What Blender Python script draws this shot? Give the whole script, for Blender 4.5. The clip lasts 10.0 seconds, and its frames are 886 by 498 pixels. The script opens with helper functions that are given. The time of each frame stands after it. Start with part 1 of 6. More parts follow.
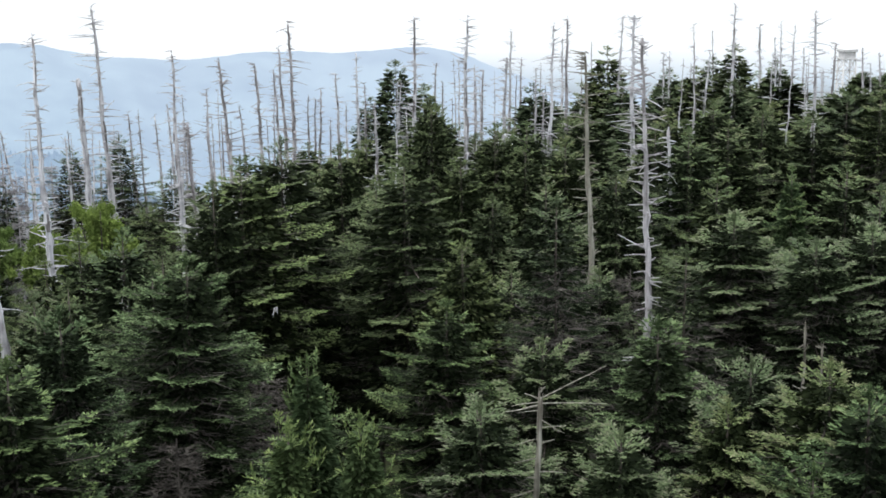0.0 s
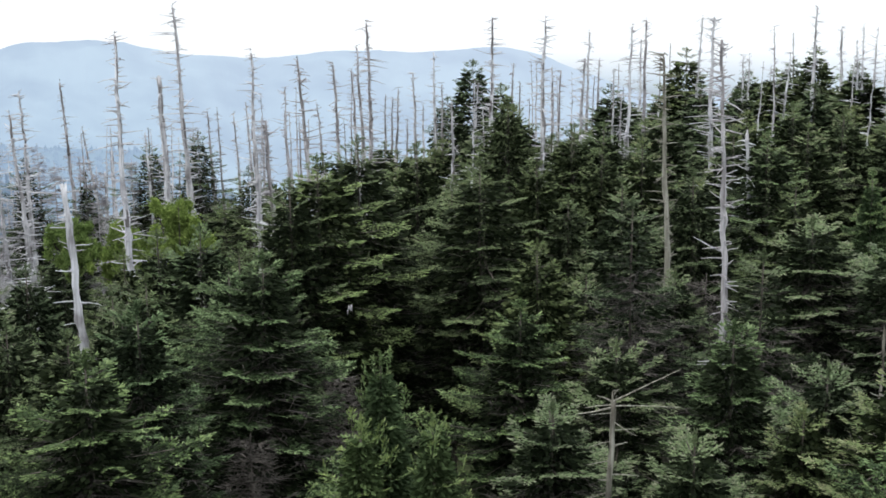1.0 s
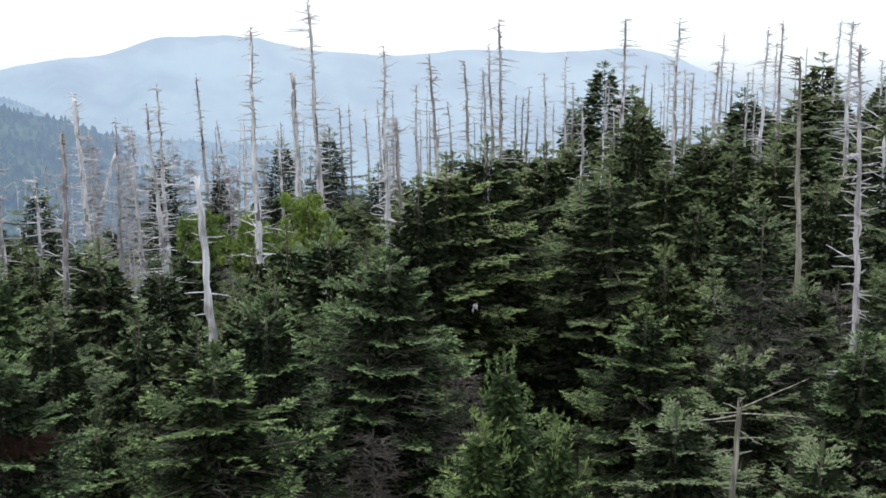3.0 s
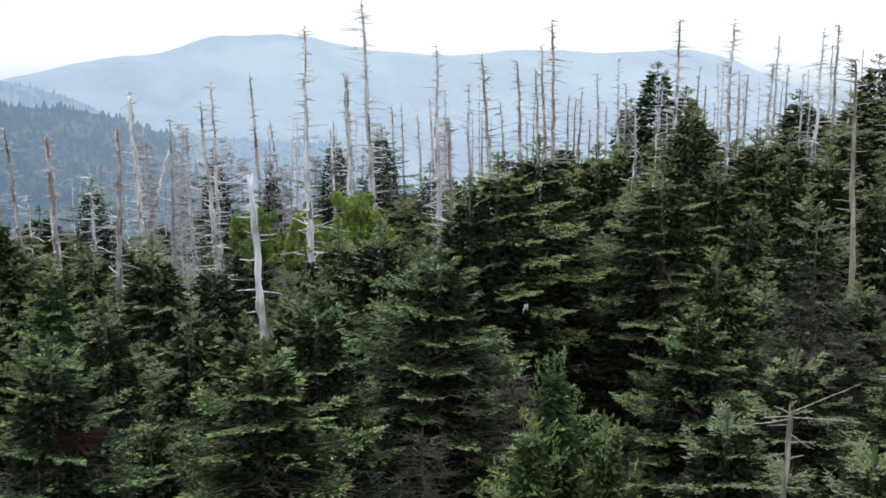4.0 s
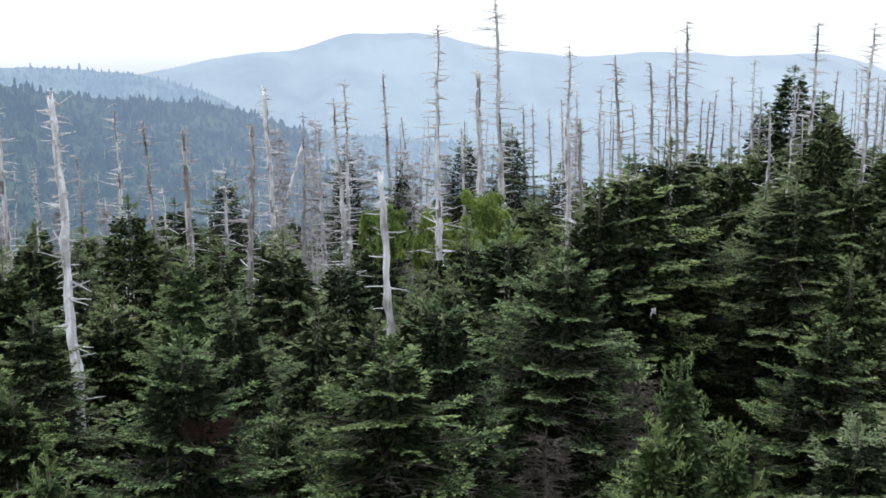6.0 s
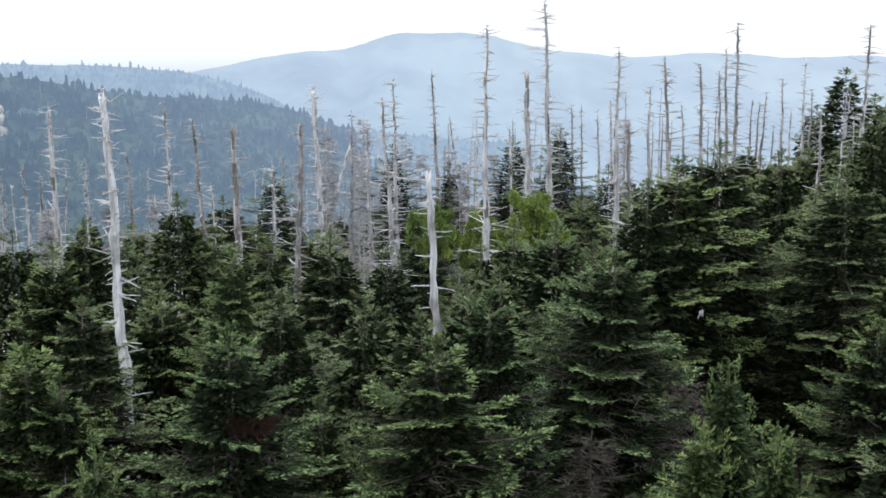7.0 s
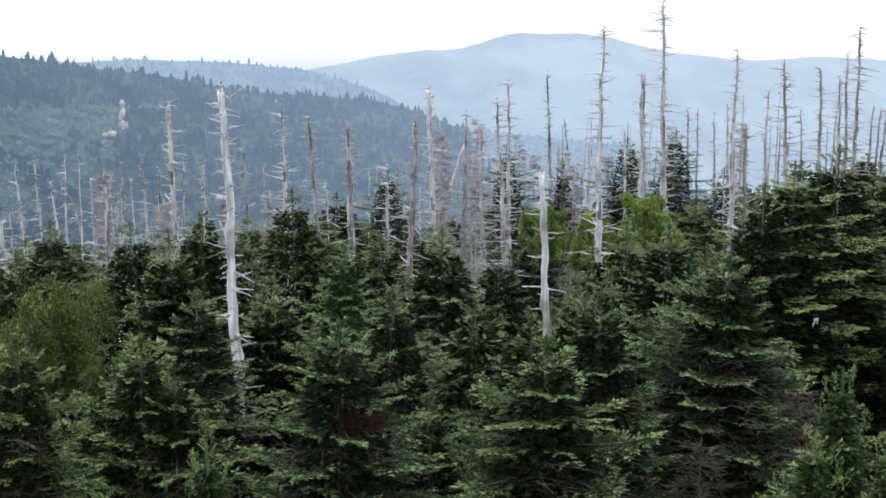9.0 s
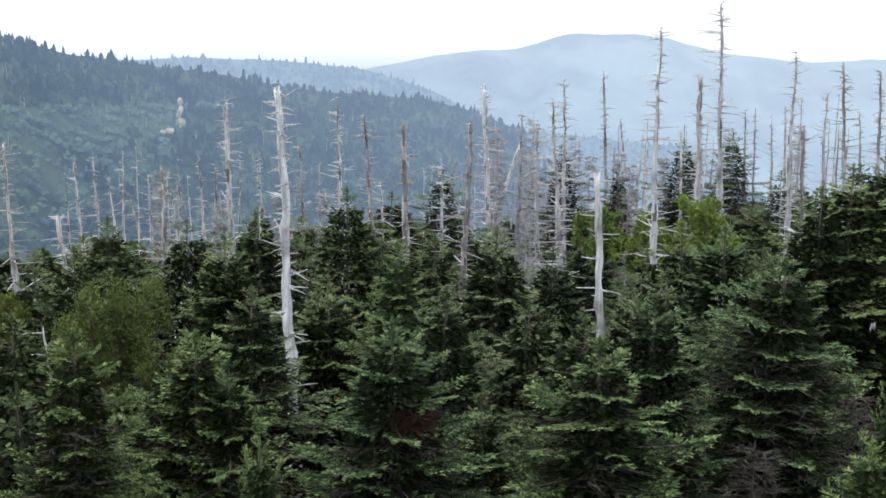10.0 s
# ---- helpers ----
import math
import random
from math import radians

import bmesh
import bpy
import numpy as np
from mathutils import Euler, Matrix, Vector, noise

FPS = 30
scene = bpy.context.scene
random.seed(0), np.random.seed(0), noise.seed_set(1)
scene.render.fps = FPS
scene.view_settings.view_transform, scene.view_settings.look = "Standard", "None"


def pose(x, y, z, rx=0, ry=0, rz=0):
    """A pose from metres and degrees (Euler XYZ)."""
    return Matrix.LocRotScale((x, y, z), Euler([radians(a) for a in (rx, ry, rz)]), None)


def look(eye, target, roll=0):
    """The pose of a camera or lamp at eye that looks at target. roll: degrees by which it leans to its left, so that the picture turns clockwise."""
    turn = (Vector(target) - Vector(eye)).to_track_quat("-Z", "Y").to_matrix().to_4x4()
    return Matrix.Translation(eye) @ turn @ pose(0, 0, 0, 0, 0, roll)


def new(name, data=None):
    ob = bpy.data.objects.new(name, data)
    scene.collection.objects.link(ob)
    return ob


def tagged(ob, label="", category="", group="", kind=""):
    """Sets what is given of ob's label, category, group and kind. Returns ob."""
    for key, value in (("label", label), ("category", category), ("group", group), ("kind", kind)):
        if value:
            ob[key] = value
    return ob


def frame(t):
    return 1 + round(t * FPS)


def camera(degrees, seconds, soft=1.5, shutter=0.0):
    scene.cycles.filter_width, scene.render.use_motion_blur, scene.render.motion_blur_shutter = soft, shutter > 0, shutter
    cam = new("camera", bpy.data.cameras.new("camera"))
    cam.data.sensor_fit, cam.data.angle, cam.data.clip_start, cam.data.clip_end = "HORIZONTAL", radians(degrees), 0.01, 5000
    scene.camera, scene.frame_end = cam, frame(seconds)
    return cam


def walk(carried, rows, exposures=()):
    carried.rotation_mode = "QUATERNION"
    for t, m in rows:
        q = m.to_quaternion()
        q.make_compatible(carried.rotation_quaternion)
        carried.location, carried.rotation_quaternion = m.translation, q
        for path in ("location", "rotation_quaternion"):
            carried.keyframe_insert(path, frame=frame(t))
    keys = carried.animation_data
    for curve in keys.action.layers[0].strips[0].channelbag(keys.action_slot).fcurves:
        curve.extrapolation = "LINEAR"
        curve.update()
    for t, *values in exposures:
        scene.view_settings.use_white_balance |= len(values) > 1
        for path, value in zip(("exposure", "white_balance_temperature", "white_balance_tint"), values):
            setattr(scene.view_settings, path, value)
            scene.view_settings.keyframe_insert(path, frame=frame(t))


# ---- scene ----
# A fixed standpoint on a lookout, 15 m above the forest floor; the camera only turns.
cam = camera(31.97, 10.0, soft=1.7)
EYE = 15.0
ROWS = [
    (0.0, 0.001, -12.852, 0.823),
    (0.5, 1.385, -12.831, 0.750),
    (1.0, 2.887, -12.818, 0.640),
    (1.5, 4.259, -12.810, 0.525),
    (2.0, 5.410, -12.800, 0.436),
    (2.5, 6.634, -12.795, 0.327),
    (4.0, 9.758, -12.794, 0.118),
    (4.5, 10.750, -12.792, 0.074),
    (5.0, 12.290, -12.800, 0.000),
    (5.5, 13.674, -12.800, -0.110),
    (7.0, 16.508, -12.818, -0.337),
    (7.5, 17.697, -12.828, -0.419),
    (8.0, 18.784, -12.832, -0.507),
    (8.5, 19.833, -12.845, -0.556),
    (9.0, 20.814, -12.853, -0.632),
    (9.5, 21.806, -12.865, -0.676),
    (10.0, 22.910, -12.884, -0.785),
]
walk(cam, [(t, pose(0, 0, EYE, 90 + pitch, roll, yaw)) for t, yaw, pitch, roll in ROWS])

# ---- world and light: bright overcast with haze down to and below the horizon ----
world = bpy.data.worlds.new("world")
scene.world = world
world.use_nodes = True
wt = world.node_tree
wt.nodes.clear()


def wnode(kind, **values):
    n = wt.nodes.new(kind)
    for key, value in values.items():
        n.inputs[key].default_value = value
    return n


sky = wnode("ShaderNodeTexSky")
sky.sky_type, sky.sun_disc = "NISHITA", False
sky.sun_elevation, sky.sun_rotation = radians(70), radians(-110)
sky.air_density, sky.dust_density = 1.0, 4.0
sky_bg = wnode("ShaderNodeBackground", Strength=0.05)
wt.links.new(sky.outputs[0], sky_bg.inputs[0])
coord = wnode("ShaderNodeTexCoord")
split = wnode("ShaderNodeSeparateXYZ")
wt.links.new(coord.outputs["Generated"], split.inputs[0])
ramp = wnode("ShaderNodeValToRGB")
shift = wt.nodes.new("ShaderNodeMath")
shift.operation, shift.inputs[1].default_value = "ADD", 0.5
wt.links.new(split.outputs["Z"], shift.inputs[0])
wt.links.new(shift.outputs[0], ramp.inputs[0])
els = ramp.color_ramp.elements
els[0].position, els[0].color = 0.36, (0.10, 0.12, 0.13, 1)
els[1].position, els[1].color = 1.0, (1.50, 1.50, 1.50, 1)
for where, tone in ((0.385, (0.50, 0.58, 0.66, 1)), (0.405, (0.77, 0.80, 0.83, 1)), (0.50, (0.77, 0.785, 0.80, 1)), (0.57, (0.50, 0.51, 0.53, 1)), (0.75, (0.86, 0.86, 0.87, 1))):
    e = els.new(where)
    e.color = tone
cloud_bg = wnode("ShaderNodeBackground", Strength=1.35)
wt.links.new(ramp.outputs[0], cloud_bg.inputs[0])
both = wt.nodes.new("ShaderNodeAddShader")
wt.links.new(sky_bg.outputs[0], both.inputs[0])
wt.links.new(cloud_bg.outputs[0], both.inputs[1])
wt.links.new(both.outputs[0], wnode("ShaderNodeOutputWorld").inputs[0])

sun_data = bpy.data.lights.new("sun", "SUN")
sun_data.energy, sun_data.angle, sun_data.color = 1.5, radians(16), (1.0, 0.97, 0.92)
sun = new("sun", sun_data)
sun.matrix_world = look((-24, -9, 70), (0, 0, 0))


# ---- materials ----
def material(name, rough=0.8, spec=0.3):
    m = bpy.data.materials.new(name)
    m.use_nodes = True
    b = m.node_tree.nodes["Principled BSDF"]
    b.inputs["Roughness"].default_value = rough
    b.inputs["Specular IOR Level"].default_value = spec
    return m, m.node_tree, b


def nd(tree, kind, **values):
    n = tree.nodes.new(kind)
    for key, value in values.items():
        n.inputs[key].default_value = value
    return n


def ramp_of(tree, source, stops):
    r = tree.nodes.new("ShaderNodeValToRGB")
    e = r.color_ramp.elements
    e[0].position, e[0].color = stops[0][0], (*stops[0][1], 1)
    e[1].position, e[1].color = stops[-1][0], (*stops[-1][1], 1)
    for where, tone in stops[1:-1]:
        k = e.new(where)
        k.color = (*tone, 1)
    tree.links.new(source, r.inputs[0])
    return r.outputs[0]


def mixed(tree, a, b, fac, mode="MIX"):
    n = tree.nodes.new("ShaderNodeMix")
    n.data_type, n.blend_type = "RGBA", mode
    for value, socket in ((fac, n.inputs[0]), (a, n.inputs[6]), (b, n.inputs[7])):
        if isinstance(value, (int, float, tuple)):
            socket.default_value = value
        else:
            tree.links.new(value, socket)
    return n.outputs[2]


def needles(name, dark, mid, light):
    """Needle foliage: every spray differs a little, and every tree as a whole."""
    m, tr, b = material(name, 0.75, 0.05)
    geo = nd(tr, "ShaderNodeNewGeometry")
    col = ramp_of(tr, geo.outputs["Random Per Island"], [(0.0, dark), (0.55, mid), (1.0, light)])
    patch = nd(tr, "ShaderNodeTexNoise", Scale=1.3, Detail=3.0)
    tr.links.new(geo.outputs["Position"], patch.inputs["Vector"])
    tone = ramp_of(tr, patch.outputs[0], [(0.3, (0.72, 0.74, 0.72)), (0.7, (1.22, 1.2, 1.15))])
    col = mixed(tr, col, tone, 1.0, "MULTIPLY")
    info = nd(tr, "ShaderNodeObjectInfo")
    whole = ramp_of(tr, info.outputs["Random"], [(0.0, (0.86, 0.9, 0.95)), (0.5, (1.0, 1.0, 0.98)), (1.0, (1.12, 1.1, 0.90))])
    col = mixed(tr, col, whole, 1.0, "MULTIPLY")
    tr.links.new(col, b.inputs["Base Color"])
    return m


FIR_NEW = needles("fir_young_needles", (0.066, 0.101, 0.048), (0.103, 0.150, 0.073), (0.170, 0.224, 0.124))
FIR_WARM = needles("fir_spring_needles", (0.068, 0.104, 0.042), (0.106, 0.154, 0.066), (0.170, 0.226, 0.112))
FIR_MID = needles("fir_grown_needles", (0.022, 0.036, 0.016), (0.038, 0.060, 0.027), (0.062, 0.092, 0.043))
FIR_BRIGHT = needles("fir_bright_needles", (0.082, 0.096, 0.063), (0.122, 0.140, 0.092), (0.180, 0.202, 0.138))
FIR_FULL = needles("fir_full_needles", (0.055, 0.078, 0.040), (0.091, 0.126, 0.066), (0.146, 0.189, 0.105))
FIR_LIGHT = needles("fir_sunny_needles", (0.085, 0.120, 0.045), (0.125, 0.170, 0.068), (0.190, 0.235, 0.110))
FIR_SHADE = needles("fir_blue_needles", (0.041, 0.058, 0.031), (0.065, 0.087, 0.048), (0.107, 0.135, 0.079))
# near-black: old needles, with the crown's inner shade put into their colour
FIR_INNER = needles("fir_old_shaded_needles", (0.0068, 0.0109, 0.0056), (0.0122, 0.0184, 0.0091), (0.0224, 0.0320, 0.0162))
LEAF = needles("broad_leaves", (0.0850, 0.1350, 0.0380), (0.1350, 0.1980, 0.0620), (0.2050, 0.2800, 0.1000))
LEAF_OLIVE = needles("olive_leaves", (0.0600, 0.0800, 0.0260), (0.1000, 0.1280, 0.0420), (0.1500, 0.1840, 0.0660))


def wood(name, dark, mid, light, knots=0.5):
    m, tr, b = material(name, 0.85, 0.2)
    co = nd(tr, "ShaderNodeTexCoord")
    mp = nd(tr, "ShaderNodeMapping")
    mp.inputs["Scale"].default_value = (14, 14, 0.9)
    tr.links.new(co.outputs["Object"], mp.inputs[0])
    streak = nd(tr, "ShaderNodeTexNoise", Scale=1.0, Detail=6.0, Roughness=0.65)
    tr.links.new(mp.outputs[0], streak.inputs["Vector"])
    col = ramp_of(tr, streak.outputs[0], [(0.3, dark), (0.5, mid), (0.68, light)])
    blot = nd(tr, "ShaderNodeTexNoise", Scale=1.6, Detail=4.0)
    tr.links.new(co.outputs["Object"], blot.inputs["Vector"])
    worn = ramp_of(tr, blot.outputs[0], [(0.36, (0.42, 0.40, 0.39)), (0.50, (1, 1, 1)), (0.75, (1.12, 1.12, 1.12))])
    col = mixed(tr, col, worn, knots, "MULTIPLY")
    info = nd(tr, "ShaderNodeObjectInfo")
    whole = ramp_of(tr, info.outputs["Random"], [(0.0, (0.8, 0.78, 0.77)), (1.0, (1.12, 1.12, 1.12))])
    col = mixed(tr, col, whole, 1.0, "MULTIPLY")
    tr.links.new(col, b.inputs["Base Color"])
    bump = nd(tr, "ShaderNodeBump", Strength=0.5, Distance=0.02)
    tr.links.new(streak.outputs[0], bump.inputs["Height"])
    tr.links.new(bump.outputs[0], b.inputs["Normal"])
    return m


DEAD = wood("bleached_dead_wood", (0.19, 0.196, 0.208), (0.45, 0.47, 0.505), (0.62, 0.65, 0.70), 0.85)
DEAD_BROWN = wood("brown_dead_wood", (0.13, 0.128, 0.136), (0.34, 0.342, 0.365), (0.52, 0.535, 0.57), 0.9)
DEAD_DULL = wood("lichen_grey_dead_wood", (0.07, 0.07, 0.058), (0.19, 0.19, 0.162), (0.33, 0.335, 0.30), 0.9)
DEAD_BARK = wood("dead_bark", (0.07, 0.067, 0.068), (0.165, 0.160, 0.163), (0.30, 0.295, 0.30), 0.7)
BARK = wood("fir_bark", (0.022, 0.019, 0.017), (0.055, 0.048, 0.043), (0.11, 0.10, 0.092), 0.6)
TWIG = wood("bare_twigs", (0.020, 0.0190, 0.0172), (0.052, 0.0490, 0.0445), (0.135, 0.130, 0.120), 0.4)


def floor_material():
    m, tr, b = material("forest_floor", 0.95, 0.1)
    geo = nd(tr, "ShaderNodeNewGeometry")
    big = nd(tr, "ShaderNodeTexNoise", Scale=0.25, Detail=8.0)
    fine = nd(tr, "ShaderNodeTexNoise", Scale=6.0, Detail=6.0)
    for n in (big, fine):
        tr.links.new(geo.outputs["Position"], n.inputs["Vector"])
    a = ramp_of(tr, big.outputs[0], [(0.35, (0.030, 0.026, 0.018)), (0.5, (0.028, 0.040, 0.018)), (0.68, (0.055, 0.062, 0.028))])
    c = ramp_of(tr, fine.outputs[0], [(0.3, (0.5, 0.5, 0.5)), (0.7, (1.4, 1.4, 1.35))])
    tr.links.new(mixed(tr, a, c, 1.0, "MULTIPLY"), b.inputs["Base Color"])
    bump = nd(tr, "ShaderNodeBump", Strength=0.8, Distance=0.1)
    tr.links.new(fine.outputs[0], bump.inputs["Height"])
    tr.links.new(bump.outputs[0], b.inputs["Normal"])
    return m


FLOOR = floor_material()
STEEL, steel_tree, steel_b = material("galvanised_steel", 0.5, 0.5)
steel_n = nd(steel_tree, "ShaderNodeTexNoise", Scale=3.0, Detail=5.0)
steel_tree.links.new(ramp_of(steel_tree, steel_n.outputs[0], [(0.3, (0.42, 0.43, 0.44)), (0.7, (0.62, 0.63, 0.64))]), steel_b.inputs["Base Color"])



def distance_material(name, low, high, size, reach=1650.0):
    """A far wooded slope seen through much air: its own colours, mixed with painted haze, a bluish emission which grows
    with distance.
    """
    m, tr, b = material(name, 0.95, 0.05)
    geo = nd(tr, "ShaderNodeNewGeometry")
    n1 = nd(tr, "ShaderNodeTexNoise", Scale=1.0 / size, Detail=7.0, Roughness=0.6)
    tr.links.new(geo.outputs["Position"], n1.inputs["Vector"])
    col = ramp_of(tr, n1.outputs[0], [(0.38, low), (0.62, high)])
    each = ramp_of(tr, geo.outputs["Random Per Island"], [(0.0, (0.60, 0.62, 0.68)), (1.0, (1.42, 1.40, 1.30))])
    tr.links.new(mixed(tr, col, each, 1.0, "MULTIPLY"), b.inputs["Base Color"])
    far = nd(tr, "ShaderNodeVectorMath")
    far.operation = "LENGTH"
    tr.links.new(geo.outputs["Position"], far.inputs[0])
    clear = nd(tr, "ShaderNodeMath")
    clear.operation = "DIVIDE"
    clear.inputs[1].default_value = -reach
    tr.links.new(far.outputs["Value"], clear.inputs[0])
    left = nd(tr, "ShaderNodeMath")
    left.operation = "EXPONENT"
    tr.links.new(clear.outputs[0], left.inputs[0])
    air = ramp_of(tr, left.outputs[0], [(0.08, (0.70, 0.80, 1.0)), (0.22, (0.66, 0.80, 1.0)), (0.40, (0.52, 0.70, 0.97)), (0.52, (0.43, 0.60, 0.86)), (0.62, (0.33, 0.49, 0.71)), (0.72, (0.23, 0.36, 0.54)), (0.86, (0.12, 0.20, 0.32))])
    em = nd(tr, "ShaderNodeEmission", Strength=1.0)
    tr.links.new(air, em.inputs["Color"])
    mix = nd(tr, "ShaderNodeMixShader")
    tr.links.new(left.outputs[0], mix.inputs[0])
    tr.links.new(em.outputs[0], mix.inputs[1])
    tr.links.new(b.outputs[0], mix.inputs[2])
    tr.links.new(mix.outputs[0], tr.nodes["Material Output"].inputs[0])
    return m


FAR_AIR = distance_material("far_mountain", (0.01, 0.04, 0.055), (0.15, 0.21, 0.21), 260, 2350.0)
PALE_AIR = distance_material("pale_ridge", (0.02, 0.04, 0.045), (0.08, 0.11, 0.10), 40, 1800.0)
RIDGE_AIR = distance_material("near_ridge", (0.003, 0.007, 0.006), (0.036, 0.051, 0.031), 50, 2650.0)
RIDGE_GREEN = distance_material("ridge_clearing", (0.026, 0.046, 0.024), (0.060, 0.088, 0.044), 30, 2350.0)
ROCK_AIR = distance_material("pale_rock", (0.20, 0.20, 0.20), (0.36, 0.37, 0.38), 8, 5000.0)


# ---- mesh helpers ----
def mesh_of(name, verts, faces, mats, index=None, smooth=False):
    """One mesh from arrays: faces is an (n, 3) or (n, 4) array."""
    me = bpy.data.meshes.new(name)
    verts, faces = np.asarray(verts, np.float32), np.asarray(faces, np.int32)
    k = faces.shape[1]
    me.vertices.add(len(verts))
    me.vertices.foreach_set("co", verts.ravel())
    me.loops.add(faces.size)
    me.loops.foreach_set("vertex_index", faces.ravel())
    me.polygons.add(len(faces))
    me.polygons.foreach_set("loop_start", np.arange(0, faces.size, k, dtype=np.int32))
    for m in mats:
        me.materials.append(m)
    if index is not None:
        me.polygons.foreach_set("material_index", np.asarray(index, np.int32))
    me.polygons.foreach_set("use_smooth", np.full(len(faces), smooth))
    me.update(calc_edges=True)
    return me


def part(name, mesh, parent, label="", m=None):
    ob = new(name, mesh)
    ob.parent = parent
    if m is not None:
        ob.matrix_basis = m
    if label:
        tagged(ob, label)
    return ob


def tube(points, radii, sides, rng=None, rough=0.0):
    """A tapered round limb along the points, as quads, closed at the top by a small ring."""
    pts, rad = np.asarray(points, float), np.asarray(radii, float)
    ways = np.gradient(pts, axis=0)
    ways /= np.linalg.norm(ways, axis=1, keepdims=True)
    ref = np.array([1.0, 0, 0]) if abs(ways[0, 0]) < 0.8 else np.array([0, 1.0, 0])
    side = np.cross(ways, ref)
    side /= np.linalg.norm(side, axis=1, keepdims=True)
    other = np.cross(ways, side)
    a = np.linspace(0, 2 * np.pi, sides, endpoint=False)
    r = rad[:, None] * np.ones(sides)
    if rng is not None and rough:
        r = r * (1 + rough * rng.normal(size=r.shape))
    v = pts[:, None] + r[..., None] * (np.cos(a)[None, :, None] * side[:, None] + np.sin(a)[None, :, None] * other[:, None])
    n = len(pts)
    i, j = np.meshgrid(np.arange(n - 1), np.arange(sides), indexing="ij")
    q = np.stack([i * sides + j, i * sides + (j + 1) % sides, (i + 1) * sides + (j + 1) % sides, (i + 1) * sides + j], -1).reshape(-1, 4)
    verts = np.concatenate([v.reshape(-1, 3), pts[-1:]])
    top = (n - 1) * sides
    cap = np.array([[top + k, top + (k + 1) % sides, n * sides, n * sides] for k in range(0, sides)])
    cap = np.stack([cap[:, 0], cap[:, 1], cap[:, 2]], 1)
    tri = np.concatenate([q[:, [0, 1, 2]], q[:, [0, 2, 3]], cap])
    return verts, tri


def ground_z(x, y):
    """The hilltop: level near the lookout, then falling away ahead, towards the valley."""
    u = 0.7 * y - 0.7 * x
    d = np.hypot(x, y)
    z = -0.13 * np.clip(u - 15, 0, 110) - 0.45 * np.clip(u - 80, 0, 60) - 0.5 * np.maximum(0, d - 125)
    return np.maximum(z, -620.0)


# ---- ground: one sheet to the horizon ----
def build_ground():
    radii = np.concatenate([np.arange(0, 160, 4.0), np.geomspace(160, 4950, 36)])
    turns = np.radians(np.arange(0, 360, 3.0))
    rr, aa = np.meshgrid(radii, turns, indexing="ij")
    x, y = -rr * np.sin(aa), rr * np.cos(aa)
    z = ground_z(x, y)
    rng = np.random.default_rng(3)
    z = z + np.where((rr > 6) & (rr < 160), rng.normal(0, 0.12, z.shape), 0)
    n, k = x.shape
    i, j = np.meshgrid(np.arange(n - 1), np.arange(k), indexing="ij")
    f = np.stack([i * k + j, i * k + (j + 1) % k, (i + 1) * k + (j + 1) % k, (i + 1) * k + j], -1).reshape(-1, 4)
    me = mesh_of("ground", np.stack([x, y, z], -1).reshape(-1, 3), f[:, ::-1], [FLOOR], smooth=True)
    tagged(new("ground", me), "dark mossy forest floor falling away to a valley", "ground", kind="structure")


build_ground()


# ---- the ridges beyond ----
def ridge(name, label, crest, far, foot, foot_z, mat, seed, rough, rows=40, step=0.12, recede=0.0):
    """A slope that rises from foot metres out to its crest; crest holds (azimuth, elevation) pairs in degrees, smoothed between."""
    ca, ce = zip(*crest)
    az = np.arange(ca[0], ca[-1], step)
    el = np.interp(az, ca, ce)
    kernel = np.hanning(int(1.6 / step)) + 1e-6
    pad = len(kernel) // 2
    el = np.convolve(np.pad(el, pad, mode="edge"), kernel / kernel.sum(), mode="valid")[: len(az)]
    away = 1 + recede * (az[-1] - az) / (az[-1] - az[0])
    top = EYE + far * away * np.tan(np.radians(el))
    s = np.linspace(0, 1, rows)
    verts = np.zeros((rows, len(az), 3))
    for i, q in enumerate(s):
        d = foot + (far - foot) * q
        for j, a in enumerate(az):
            bump = noise.fractal(Vector((a * 0.35, q * 3.0, seed)), 0.9, 2.1, 5) * rough * (1 if q < 0.97 else 0.25)
            z = foot_z * away[j] + (top[j] - foot_z * away[j]) * (q ** 0.8) + bump
            r = np.radians(a)
            verts[i, j] = (-d * away[j] * np.sin(r), d * away[j] * np.cos(r), z)
    k = len(az)
    i, j = np.meshgrid(np.arange(rows - 1), np.arange(k - 1), indexing="ij")
    f = np.stack([i * k + j, i * k + j + 1, (i + 1) * k + j + 1, (i + 1) * k + j], -1).reshape(-1, 4)
    ob = new(name, mesh_of(name, verts.reshape(-1, 3), f[:, ::-1], [mat], smooth=True))
    tagged(ob, label, "mountain", kind="structure")
    return verts


FAR_CREST = [(-24.6, -6.50), (-14.6, -7.61), (-4.4, -7.06), (-2.1, -6.26), (-0.9, -5.75), (0.6, -5.44), (3.1, -5.52), (5.3, -5.42), (9.2, -5.65), (12.1, -5.49), (14.2, -5.08), (16.4, -4.88), (18.3, -4.87), (20.2, -5.51), (23.3, -5.80), (25.8, -6.26), (31.8, -6.00), (51.8, -6.50)]
PALE_CREST = [(12.3, -9.00), (20.3, -8.43), (23.3, -7.02), (25.8, -6.26), (27.5, -6.07), (30.8, -5.89), (34.9, -5.98), (38.8, -5.77), (50.8, -4.97)]
NEAR_CREST = [(10.9, -10.50), (16.9, -10.22), (19.1, -8.82), (21.4, -7.83), (23.3, -7.40), (26.2, -7.16), (29.2, -6.86), (32.2, -6.28), (34.3, -6.06), (36.4, -5.72), (38.7, -5.02), (48.7, -3.52)]
